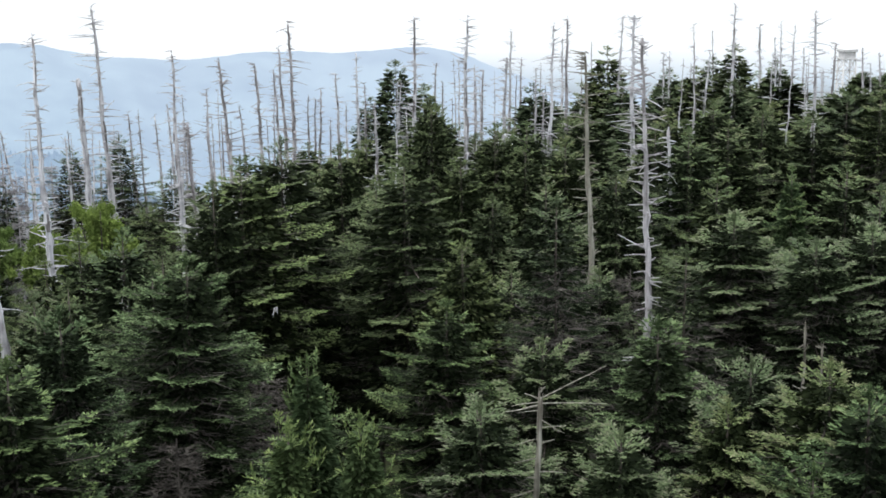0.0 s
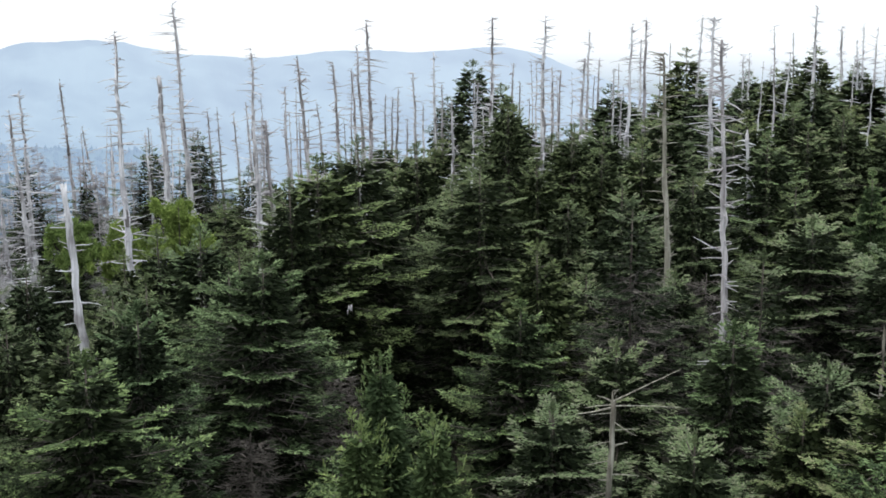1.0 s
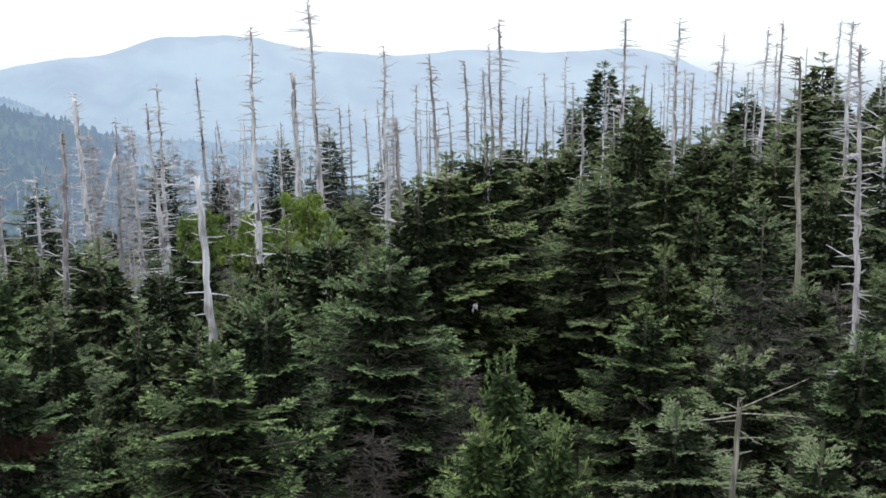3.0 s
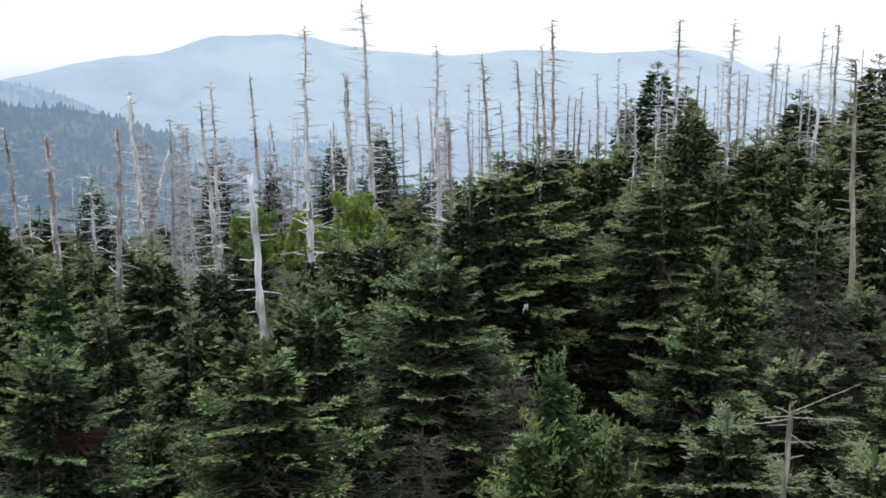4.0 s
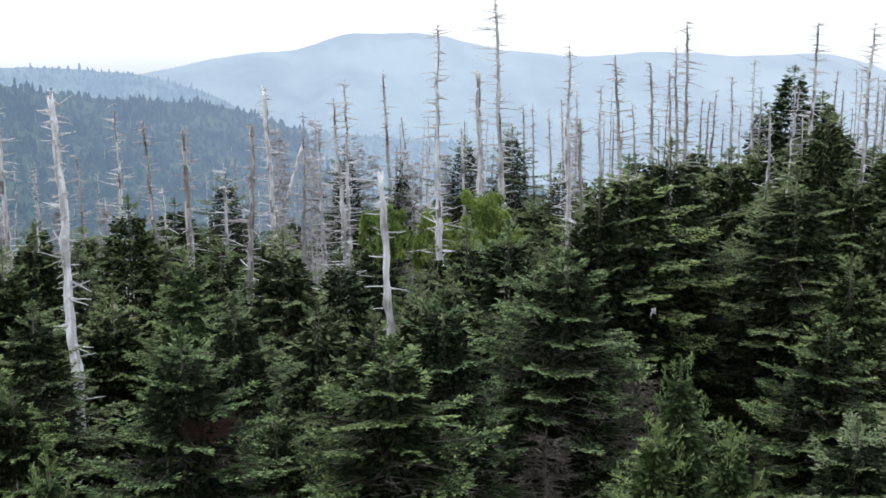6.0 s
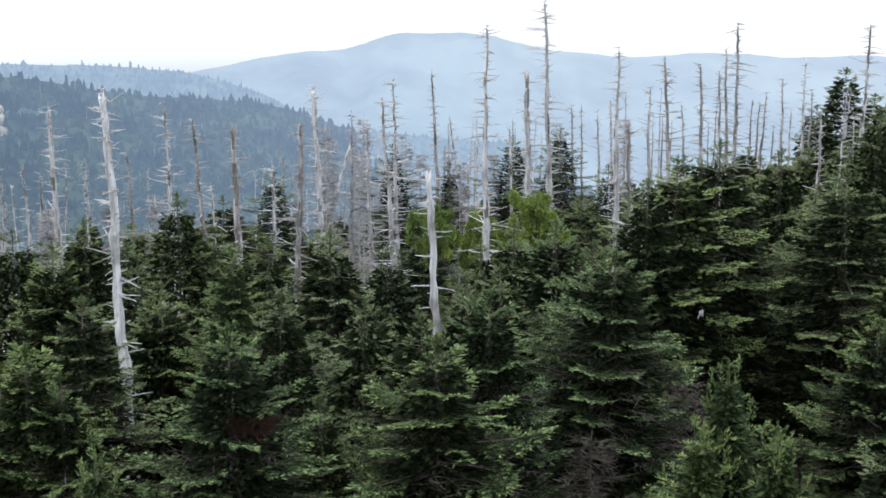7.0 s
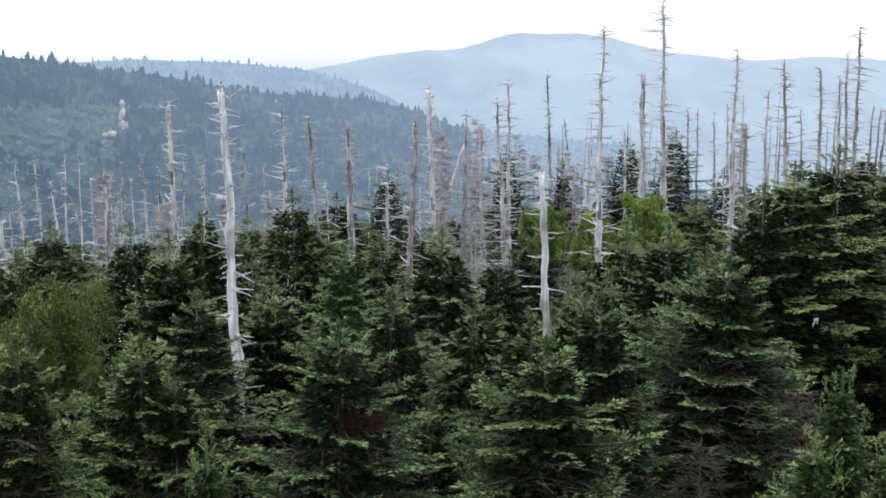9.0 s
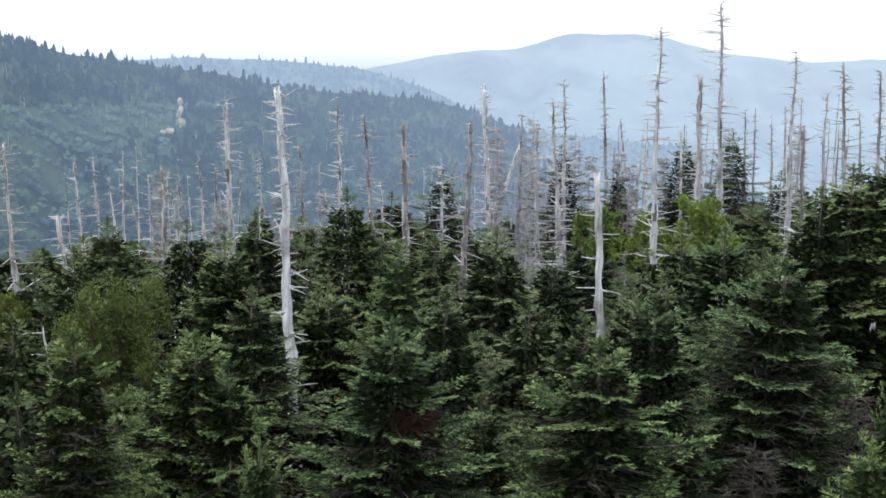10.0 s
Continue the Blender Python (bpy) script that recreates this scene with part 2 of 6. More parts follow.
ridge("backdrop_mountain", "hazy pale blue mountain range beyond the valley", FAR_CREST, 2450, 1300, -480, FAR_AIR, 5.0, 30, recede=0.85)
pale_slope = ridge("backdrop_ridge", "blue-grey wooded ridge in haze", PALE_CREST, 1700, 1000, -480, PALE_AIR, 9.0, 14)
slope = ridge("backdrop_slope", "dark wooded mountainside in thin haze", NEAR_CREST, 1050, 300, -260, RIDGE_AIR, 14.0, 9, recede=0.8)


def slope_trees(slope, count, seed, mats, first, label):
    """Crowns of the far wooded mountainside, as one mass, with bare pale trunks among them; a clearing stays bright green."""
    rng = np.random.default_rng(seed)
    rows, cols = slope.shape[:2]
    vs, fs, ids, at = [], [], [], 0
    a = np.linspace(0, 2 * np.pi, 6, endpoint=False)
    for n in range(count):
        i, j = rng.uniform(first, rows - 1.01), rng.uniform(0, cols - 1.01)
        p = slope[int(i), int(j)] + (slope[int(i) + 1, int(j) + 1] - slope[int(i), int(j)]) * np.array([i % 1, j % 1, i % 1])
        az, el = np.degrees(np.arctan2(-p[0], p[1])), np.degrees(np.arctan2(p[2] - EYE, np.hypot(p[0], p[1])))
        clearing = az + 1.2 * el + 4.0 * noise.noise(Vector((az * 0.8, el * 1.4, 3.1))) > 22.5 and el < -7.6 and first < 10
        big = (np.hypot(p[0], p[1]) / 640) ** 0.6 * (0.62 if first > 10 else 1.0)
        bare = noise.noise(Vector((az * 0.9, el * 0.8, 8.4))) + (0.25 if i > 0.72 * rows else -0.1)
        if rng.uniform() < 0.16 * max(0.1, bare + 0.2) * (1 if first < 10 else 0.3):
            v, f = tube([p, p + (0, 0, rng.uniform(4, 7.5) * big)], [0.26 * big, 0.07 * big], 4)
            kind = 2
        else:
            h, w = (rng.uniform(1.6, 3.4), rng.uniform(1.4, 2.8)) if clearing else (rng.uniform(2.4, 5.6) * (1.45 if rng.uniform() < 0.15 else 1.0), rng.uniform(1.0, 2.0))
            h, w = h * big, w * big
            rings = [np.stack([np.cos(a) * w * s * rng.uniform(0.6, 1.3, 6), np.sin(a) * w * s * rng.uniform(0.6, 1.3, 6), np.full(6, z * h) + rng.normal(0, 0.12 * h, 6)], 1) for s, z in ((0.9, 0.0), (0.95, 0.3), (0.5, 0.68))]
            v = p + np.concatenate(rings + [np.array([[rng.normal(0, 0.2), rng.normal(0, 0.2), h]])])
            f = []
            for k in range(6):
                q = (k + 1) % 6
                for lv in (0, 6):
                    f += [(lv + k, lv + q, lv + 6 + q), (lv + k, lv + 6 + q, lv + 6 + k)]
                f.append((12 + k, 12 + q, 18))
            f = np.array(f)
            kind = 1 if clearing else 0
        vs.append(v)
        fs.append(f + at)
        ids.append(np.full(len(f), kind))
        at += len(v)
    ob = new("far_woods", mesh_of("far_woods", np.concatenate(vs), np.concatenate(fs), mats, np.concatenate(ids)))
    tagged(ob, label, "far woods", kind="stuff")


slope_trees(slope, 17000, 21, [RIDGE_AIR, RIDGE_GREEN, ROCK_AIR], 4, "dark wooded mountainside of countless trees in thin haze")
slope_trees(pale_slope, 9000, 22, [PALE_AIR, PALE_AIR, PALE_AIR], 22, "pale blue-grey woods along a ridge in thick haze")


def rock_scar(az, el, wide, high, seed):
    """A pale bare patch on the mountainside: a lumpy slab that lies on the slope."""
    dirs = np.stack([np.degrees(np.arctan2(-slope[..., 0], slope[..., 1])), np.degrees(np.arctan2(slope[..., 2] - EYE, np.hypot(slope[..., 0], slope[..., 1])))], -1)
    i, j = np.unravel_index(np.argmin(((dirs - (az, el)) ** 2).sum(-1)), dirs.shape[:2])
    bm = bmesh.new()
    bmesh.ops.create_icosphere(bm, subdivisions=3, radius=1.0)
    for v in bm.verts:
        k = 1 + 0.45 * noise.noise(v.co * 2.2 + Vector((seed, 0, 0)))
        v.co = Vector((v.co.x * wide * k, v.co.y * 1.2 * k, v.co.z * high * k))
    me = bpy.data.meshes.new("rock_scar")
    bm.to_mesh(me)
    bm.free()
    me.materials.append(ROCK_AIR)
    ob = new("rock_scar", me)
    ob.matrix_basis = pose(*(Vector(slope[i, j]) + Vector((0, 0, 3.0))), -35, 12 * (seed % 3 - 1), az)
    tagged(ob, "pale bare rock scar on the wooded mountainside", "rock", "rock scars")


rock_scar(32.60, -7.80, 2.2, 4.6, 1)
rock_scar(32.50, -8.12, 3.0, 6.4, 2)
rock_scar(32.55, -8.42, 3.6, 4.0, 3)
rock_scar(32.80, -8.68, 4.2, 3.2, 4)
rock_scar(33.05, -8.92, 3.4, 2.2, 5)



# ---- live firs ----
def bough_mesh(length, finger, rng, slim=0.40, lift=(-0.08, 0.34), fan=0.46, hang=(-0.20, 0.04), bare=0.34):
    """A flat spray along +x: an axis, side shoots to both sides, and needle-clad fingers that all point outwards."""
    v, f, idx = [], [], []
    wide = finger * slim

    def kite(p, way, ln, young):
        way = way / np.linalg.norm(way)
        side = np.array([-way[1], way[0], 0.0])
        side /= max(np.linalg.norm(side), 1e-6)
        tilt = rng.uniform(-0.55, 0.55)
        side = side * np.cos(tilt) + np.array([0, 0, np.sin(tilt)])
        b = len(v)
        # older growth is bushier than the new tips
        bush = (1.45, 0.92, 1.18)[young]
        half, low = side * wide * 0.5 * bush, np.array([0, 0, wide * 0.35])
        ln *= 0.6 + 0.4 * bush
        v.extend([p, p + way * ln * 0.55 + half - low, p + way * ln, p + way * ln * 0.55 - half - low])
        f.append((b, b + 1, b + 2, b + 3))
        idx.append(young)

    sweep = rng.uniform(-0.12, 0.12)

    def axis(s):
        return np.array([s * length, sweep * length * s * s, length * (-0.14 * s + 0.22 * s ** 2.5)])

    # tips get new-growth green; the inner slot 0 also carries painted shade
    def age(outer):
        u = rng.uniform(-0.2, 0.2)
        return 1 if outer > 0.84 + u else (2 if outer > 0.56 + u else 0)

    def turned(way, angle, up):
        c, sn = np.cos(angle), np.sin(angle)
        return np.array([way[0] * c - way[1] * sn, way[0] * sn + way[1] * c, way[2] + up])

    gap = finger * 0.48
    # old boughs are bare near the trunk
    s, flip = bare * length * min(1, 0.4 + 0.6 * length) + rng.uniform(0, gap), 1
    while s < length:
        q = s / length
        base = axis(q)
        reach = (fan * length * (1 - q) ** 0.7 + finger * 0.6) * rng.uniform(0.6, 1.15) * min(1, 0.25 + (s / length - bare * 0.7) * 2.6)
        way = turned(np.array([1.0, 0, 0]), radians(rng.uniform(38, 60)) * flip, rng.uniform(*hang))
        k = max(1, int(reach / (finger * 0.72)))
        for t in range(k):
            w = (t + 0.35) / k
            p = base + way * reach * w + np.array([0, 0, 0.10 * reach * w * w + rng.uniform(-0.25, 0.15) * finger])
            outer = q * 0.6 + w * 0.6
            for turn in (radians(rng.uniform(24, 46)), -radians(rng.uniform(24, 46))):
                kite(p, turned(way, turn, rng.uniform(*lift)), finger * rng.uniform(0.75, 1.25), age(outer))
        kite(base + way * reach * 0.85, way + np.array([0, 0, 0.12]), finger * 1.15, age(0.5 + 0.6 * q))
        flip = -flip
        s += gap * rng.uniform(0.8, 1.2)
    if length > 0.4:
        for a0, a1 in ((0.0, 0.35), (0.35, 0.7)):
            p, e, wd = axis(a0), axis(a1), np.array([0, 0.006 + 0.006 * length, 0])
            b = len(v)
            v.extend([p - wd, e - wd * 0.6, e + wd * 0.6, p + wd])
            f.append((b, b + 1, b + 2, b + 3))
            idx.append(3)
    for turn in (-0.5, 0, 0.5):
        kite(axis(0.92), turned(np.array([1.0, 0, 0]), turn, 0.22), finger * 1.2, 1)
    return np.array(v), np.array(f), np.array(idx)


LENGTHS = (0.25, 0.5, 0.8, 1.15, 1.6, 2.1)


def bough_set(finger, seed, kinds=3, **more):
    rng = np.random.default_rng(seed)
    made = {ln: [bough_mesh(ln, finger, rng, **more) for _ in range(kinds)] for ln in LENGTHS}
    made["finger"] = finger
    return made


BOUGHS_NEAR = bough_set(0.070, 11, 4)
BOUGHS_YOUNG = bough_set(0.066, 15, 3, slim=0.30, lift=(0.0, 0.40), fan=0.34, hang=(-0.05, 0.2), bare=0.2)
BOUGHS_MID = bough_set(0.088, 12, 3, slim=0.34, lift=(-0.10, 0.16), fan=0.44, hang=(-0.12, 0.04), bare=0.45)
BOUGHS_FAR = bough_set(0.14, 13, 3, slim=0.36, lift=(-0.12, 0.16), fan=0.48, hang=(-0.12, 0.04), bare=0.4)
BOUGHS_EDGE = bough_set(0.34, 14, 2, fan=0.6)


def crown_arrays(deep, slope, radius, boughs, rng, whorl=0.30, full=1.0, droop=0.0, shoots=0, worn=0.15, hole=0.06, between=0.3, level=0.05, young=1.1, thin=0.4, heart=0.5, mossy=0.0, tight=0.62):
    """All sprays of one crown, its tip at the origin and deep metres down; slope is its half-width a metre below the tip, radius its reach."""
    vs, fs, ids, at = [], [], [], 0
    lump = rng.uniform(0, 6.283, 3)

    def add(ln, a, pitch, z, roll=0.25, tone=None):
        nonlocal at
        src = min(LENGTHS, key=lambda k: abs(k - ln))
        v, f, i = boughs[src][int(rng.integers(len(boughs[src])))]
        m = Matrix.Rotation(a, 3, "Z") @ Matrix.Rotation(-pitch, 3, "Y") @ Matrix.Rotation(rng.uniform(-roll, roll), 3, "X")
        vs.append((v * ln / src) @ np.array(m).T + np.array([0, 0, z]))
        fs.append(f + at)
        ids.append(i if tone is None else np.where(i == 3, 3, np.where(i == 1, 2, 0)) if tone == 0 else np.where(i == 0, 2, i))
        at += len(v)

    # the leading shoot, and in young firs a candelabra of upright shoots round it
    for k in range(3):
        add(0.40, k * 2.1, radians(87), -0.36, 0.2, 1)
        vs[-1][:, :2] *= 0.30
    for k in range(shoots):
        a, h = rng.uniform(0, 6.283), rng.uniform(0.15, 0.9)
        add(rng.uniform(0.22, 0.36), a, radians(rng.uniform(55, 80)), -h - 0.1, 0.3, 1)
        vs[-1] += np.array([np.cos(a), np.sin(a), 0]) * slope * h * rng.uniform(0.5, 0.95)
    h = 0.10
    while h < deep:
        reach = radius * (1 - np.exp(-slope * h / radius)) * (0.68 + 0.32 * min(1, h / 1.4)) + 0.05
        near_tip = min(1, h / 1.0)
        n = int(round((4.0 + 4.0 * min(1, reach / 0.9)) * (0.75 + 0.25 * full)))
        off, size = rng.uniform(0, 6.283), rng.uniform(0.86, 1.12)
        for k in range(n):
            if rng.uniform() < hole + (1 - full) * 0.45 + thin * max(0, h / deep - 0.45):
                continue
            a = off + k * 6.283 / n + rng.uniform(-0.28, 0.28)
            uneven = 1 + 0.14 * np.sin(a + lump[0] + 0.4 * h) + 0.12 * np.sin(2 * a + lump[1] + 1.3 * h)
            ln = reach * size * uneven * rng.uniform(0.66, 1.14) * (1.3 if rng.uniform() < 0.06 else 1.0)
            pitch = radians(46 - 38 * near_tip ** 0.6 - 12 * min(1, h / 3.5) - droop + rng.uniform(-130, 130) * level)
            # light put into colour: fresh bright growth on top, darker boughs in the shade below
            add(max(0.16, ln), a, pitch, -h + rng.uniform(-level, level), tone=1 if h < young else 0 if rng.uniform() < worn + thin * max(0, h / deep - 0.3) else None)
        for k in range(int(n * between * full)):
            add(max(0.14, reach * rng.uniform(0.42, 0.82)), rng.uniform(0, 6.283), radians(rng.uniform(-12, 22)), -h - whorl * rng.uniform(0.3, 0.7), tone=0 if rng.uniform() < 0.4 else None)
        h += whorl * rng.uniform(0.82, 1.18) * (tight + (1 - tight) * near_tip)
    # older needles close to the trunk, near-black to paint the shade inside the crown
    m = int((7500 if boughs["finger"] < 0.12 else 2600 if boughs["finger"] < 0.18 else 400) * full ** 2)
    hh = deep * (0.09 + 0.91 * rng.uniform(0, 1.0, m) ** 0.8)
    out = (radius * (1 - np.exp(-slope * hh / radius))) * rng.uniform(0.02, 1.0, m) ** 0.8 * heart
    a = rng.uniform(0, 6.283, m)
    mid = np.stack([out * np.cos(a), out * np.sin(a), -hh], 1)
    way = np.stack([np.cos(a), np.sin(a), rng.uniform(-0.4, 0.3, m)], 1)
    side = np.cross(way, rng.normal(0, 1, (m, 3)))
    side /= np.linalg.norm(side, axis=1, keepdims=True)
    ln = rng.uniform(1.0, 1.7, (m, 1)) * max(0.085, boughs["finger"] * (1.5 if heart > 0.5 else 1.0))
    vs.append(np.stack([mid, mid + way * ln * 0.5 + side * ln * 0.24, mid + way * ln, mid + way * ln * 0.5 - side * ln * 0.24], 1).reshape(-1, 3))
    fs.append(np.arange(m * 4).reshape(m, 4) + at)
    # mossy: random share in the slot-2 green, so the painted shade is less black
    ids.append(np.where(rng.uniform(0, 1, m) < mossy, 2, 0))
    return np.concatenate(vs), np.concatenate(fs), np.concatenate(ids)


def twig_arrays(height, radius, rng, start=0.3):
    """Bare dead twigs inside the lower crown: sticks with side sticks, each a thin three-sided spike."""
    vs, fs, at = [], [], 0

    def stick(p, way, ln, r):
        nonlocal at
        side = np.cross(way, (0.3, 0.2, 0.93))
        side /= max(np.linalg.norm(side), 1e-6)
        other = np.cross(way, side)
        vs.extend([p + side * r, p - side * r * 0.5 + other * r * 0.87, p - side * r * 0.5 - other * r * 0.87, p + way * ln])
        fs.extend([(at, at + 1, at + 3), (at + 1, at + 2, at + 3), (at + 2, at, at + 3)])
        at += 4

    for n in range(110):
        q = rng.uniform(start, 0.95 if start > 0.1 else 0.6)
        a = rng.uniform(0, 6.283)
        way = np.array([np.cos(a), np.sin(a), rng.uniform(-0.35, 0.25)])
        p, ln = np.array([0, 0, height * (1 - q)]), radius * min(1, 0.1 + 1.1 * q) * rng.uniform(0.5, 0.92)
        stick(p, way, ln, 0.016)
        for k in range(9):
            w = rng.uniform(0.3, 0.98)
            b = a + rng.choice([-1, 1]) * rng.uniform(0.5, 1.1)
            stick(p + way * ln * w, np.array([np.cos(b), np.sin(b), rng.uniform(-0.3, 0.3)]), rng.uniform(0.15, 0.45), 0.009)
    return np.array(vs), np.array(fs)


def trunk_mesh(height, r, rng, name="trunk", mat=None):
    n = 7
    t = np.linspace(0, 1, n)
    wob = np.cumsum(rng.normal(0, 0.02, (n, 2)), 0)
    wob -= t[:, None] * wob[-1]
    pts = np.stack([wob[:, 0], wob[:, 1], t * height], 1)
    v, f = tube(pts, r * (1 - 0.93 * t) + 0.006, 7)
    return mesh_of(name, v, f, [mat or BARK], smooth=True)


FIR_KINDS = {}
FIR_TRUNKS = [trunk_mesh(8.0, 0.075, np.random.default_rng(90 + n)) for n in range(4)]


def fir_kind(key, deep, slope, radius, boughs, seed, mats, twigs=False, **more):
    """A crown of a given build, made once; standing firs share it."""
    rng = np.random.default_rng(seed)
    v, f, i = crown_arrays(deep, slope, radius, boughs, rng, **more)
    brush = None
    if twigs:
        tv, tf = twig_arrays(deep, radius * (1.02 if key in ("flat0", "sparse0") else 0.92), rng)
        brush = mesh_of("dead_brush", tv - np.array([0, 0, deep]), tf, [TWIG])
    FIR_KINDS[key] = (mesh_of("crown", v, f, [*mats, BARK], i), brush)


def fir(x, y, top, width, kind, turn, label):
    """Sets a fir with its tip at height top; width widens or narrows its crown."""
    crown, brush = FIR_KINDS[kind]
    z = float(ground_z(np.array(x), np.array(y))) - 0.1
    ob = new("fir_tree")
    ob.matrix_basis = pose(x, y, z, 0, 0, turn)
    tagged(ob, label, "fir tree", "live firs")
    part("trunk", FIR_TRUNKS[turn % 4], ob, m=Matrix.Diagonal((1, 1, (top - z - 0.15) / 8.0, 1)))
    tip = pose(0, 0, top - z, 0.6 * (turn % 5 - 2), 0.6 * (turn % 7 - 3)) @ Matrix.Diagonal((width, width, 1, 1))
    part("crown", crown, ob, m=tip)
    if brush:
        part("dead_brush", brush, ob, "bare grey-brown dead twigs", m=tip)
    return ob


def far_firs(rows_of):
    """The many small firs far back, joined into one mass; rows of x, y, top height, half-width, turn."""
    rng = np.random.default_rng(77)
    shapes = [crown_arrays(2.8, 0.7, 1.4, BOUGHS_EDGE, rng, whorl=0.6) for _ in range(3)]
    vs, fs, ids, at = [], [], [], 0
    for n, (x, y, top, width, turn) in enumerate(rows_of):
        v, f, i = shapes[n % 3]
        c, sn = np.cos(turn), np.sin(turn)
        w = v * np.array([width / 1.4, width / 1.4, 1.0])
        vs.append(np.stack([x + w[:, 0] * c - w[:, 1] * sn, y + w[:, 0] * sn + w[:, 1] * c, top + w[:, 2]], 1))
        fs.append(f + at)
        ids.append(i)
        at += len(v)
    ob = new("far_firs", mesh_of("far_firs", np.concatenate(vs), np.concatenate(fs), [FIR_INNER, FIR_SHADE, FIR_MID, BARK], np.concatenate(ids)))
    tagged(ob, "dense stand of small dark firs on the far edge", "fir stand", kind="stuff")


def fill_far(count, seed):
    """Scatters the far stand over the hill's shoulder."""
    rng = np.random.default_rng(seed)
    out = []
    while len(out) < count:
        d, az = np.sqrt(rng.uniform(70 ** 2, 122 ** 2)), radians(rng.uniform(-21, 43))
        x, y = -d * np.sin(az), d * np.cos(az)
        z = float(ground_z(np.array(x), np.array(y)))
        limit = EYE + d * np.tan(radians(np.interp(np.degrees(az), (-20, -8, 4, 14, 24, 40), (-6.2, -6.8, -9.0, -11.0, -12.2, -12.9))))
        h = min(rng.uniform(4.5, 7.5) + (2.2 if x > 5 else 0.0), limit - z)
        if h > 1.5:
            out.append((x, y, z + h, max(0.9, h * rng.uniform(0.24, 0.34)), rng.uniform(0, 6.28)))
    far_firs(out)


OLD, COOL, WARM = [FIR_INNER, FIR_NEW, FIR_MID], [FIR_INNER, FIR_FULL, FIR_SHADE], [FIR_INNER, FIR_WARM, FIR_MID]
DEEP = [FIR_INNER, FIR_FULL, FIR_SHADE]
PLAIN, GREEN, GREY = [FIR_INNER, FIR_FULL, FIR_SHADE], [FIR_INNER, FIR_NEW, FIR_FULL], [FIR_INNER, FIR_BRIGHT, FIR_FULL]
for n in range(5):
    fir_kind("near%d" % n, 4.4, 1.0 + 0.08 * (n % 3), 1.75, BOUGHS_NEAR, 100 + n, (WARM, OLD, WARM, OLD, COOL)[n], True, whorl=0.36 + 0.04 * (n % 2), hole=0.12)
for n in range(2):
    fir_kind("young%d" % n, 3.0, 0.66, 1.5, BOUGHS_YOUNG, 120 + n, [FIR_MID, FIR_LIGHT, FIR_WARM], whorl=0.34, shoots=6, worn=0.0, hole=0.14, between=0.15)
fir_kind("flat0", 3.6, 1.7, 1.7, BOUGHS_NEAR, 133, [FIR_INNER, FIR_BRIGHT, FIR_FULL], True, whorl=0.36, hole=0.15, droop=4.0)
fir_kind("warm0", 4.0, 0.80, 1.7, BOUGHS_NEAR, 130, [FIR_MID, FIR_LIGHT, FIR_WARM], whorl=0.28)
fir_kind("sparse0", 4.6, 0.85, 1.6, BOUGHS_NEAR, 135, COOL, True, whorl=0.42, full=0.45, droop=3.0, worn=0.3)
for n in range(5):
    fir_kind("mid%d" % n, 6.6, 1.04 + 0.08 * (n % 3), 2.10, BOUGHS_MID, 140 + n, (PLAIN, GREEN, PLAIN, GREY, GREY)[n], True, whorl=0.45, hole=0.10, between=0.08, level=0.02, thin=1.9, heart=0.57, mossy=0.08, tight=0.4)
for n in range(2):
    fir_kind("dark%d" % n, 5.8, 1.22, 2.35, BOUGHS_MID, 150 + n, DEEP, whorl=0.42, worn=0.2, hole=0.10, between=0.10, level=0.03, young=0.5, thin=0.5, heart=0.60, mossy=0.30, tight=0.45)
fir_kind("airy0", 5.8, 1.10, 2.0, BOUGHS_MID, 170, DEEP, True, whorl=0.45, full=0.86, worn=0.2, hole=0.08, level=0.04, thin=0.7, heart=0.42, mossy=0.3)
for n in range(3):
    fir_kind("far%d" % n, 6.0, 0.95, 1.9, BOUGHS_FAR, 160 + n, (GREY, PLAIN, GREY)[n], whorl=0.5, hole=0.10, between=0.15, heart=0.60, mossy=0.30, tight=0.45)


def bare_fir(x, y, top, width, seed, label, mat=TWIG, layers=2):
    """A fir that has lost its needles: a trunk and a mass of fine bare twigs."""
    rng = np.random.default_rng(seed)
    z = float(ground_z(np.array(x), np.array(y))) - 0.1
    h = top - z
    ob = new("bare_fir")
    ob.matrix_basis = pose(x, y, z)
    tagged(ob, label, "dead fir", "bare firs")
    part("trunk", trunk_mesh(h, 0.05, rng, mat=mat), ob)
    sets = [twig_arrays(h, width, rng, 0.02) for _ in range(layers)]
    step = np.cumsum([0] + [len(v) for v, f in sets[:-1]])
    part("dead_brush", mesh_of("dead_brush", np.concatenate([v for v, f in sets]), np.concatenate([f + k for (v, f), k in zip(sets, step)]), [mat]), ob)


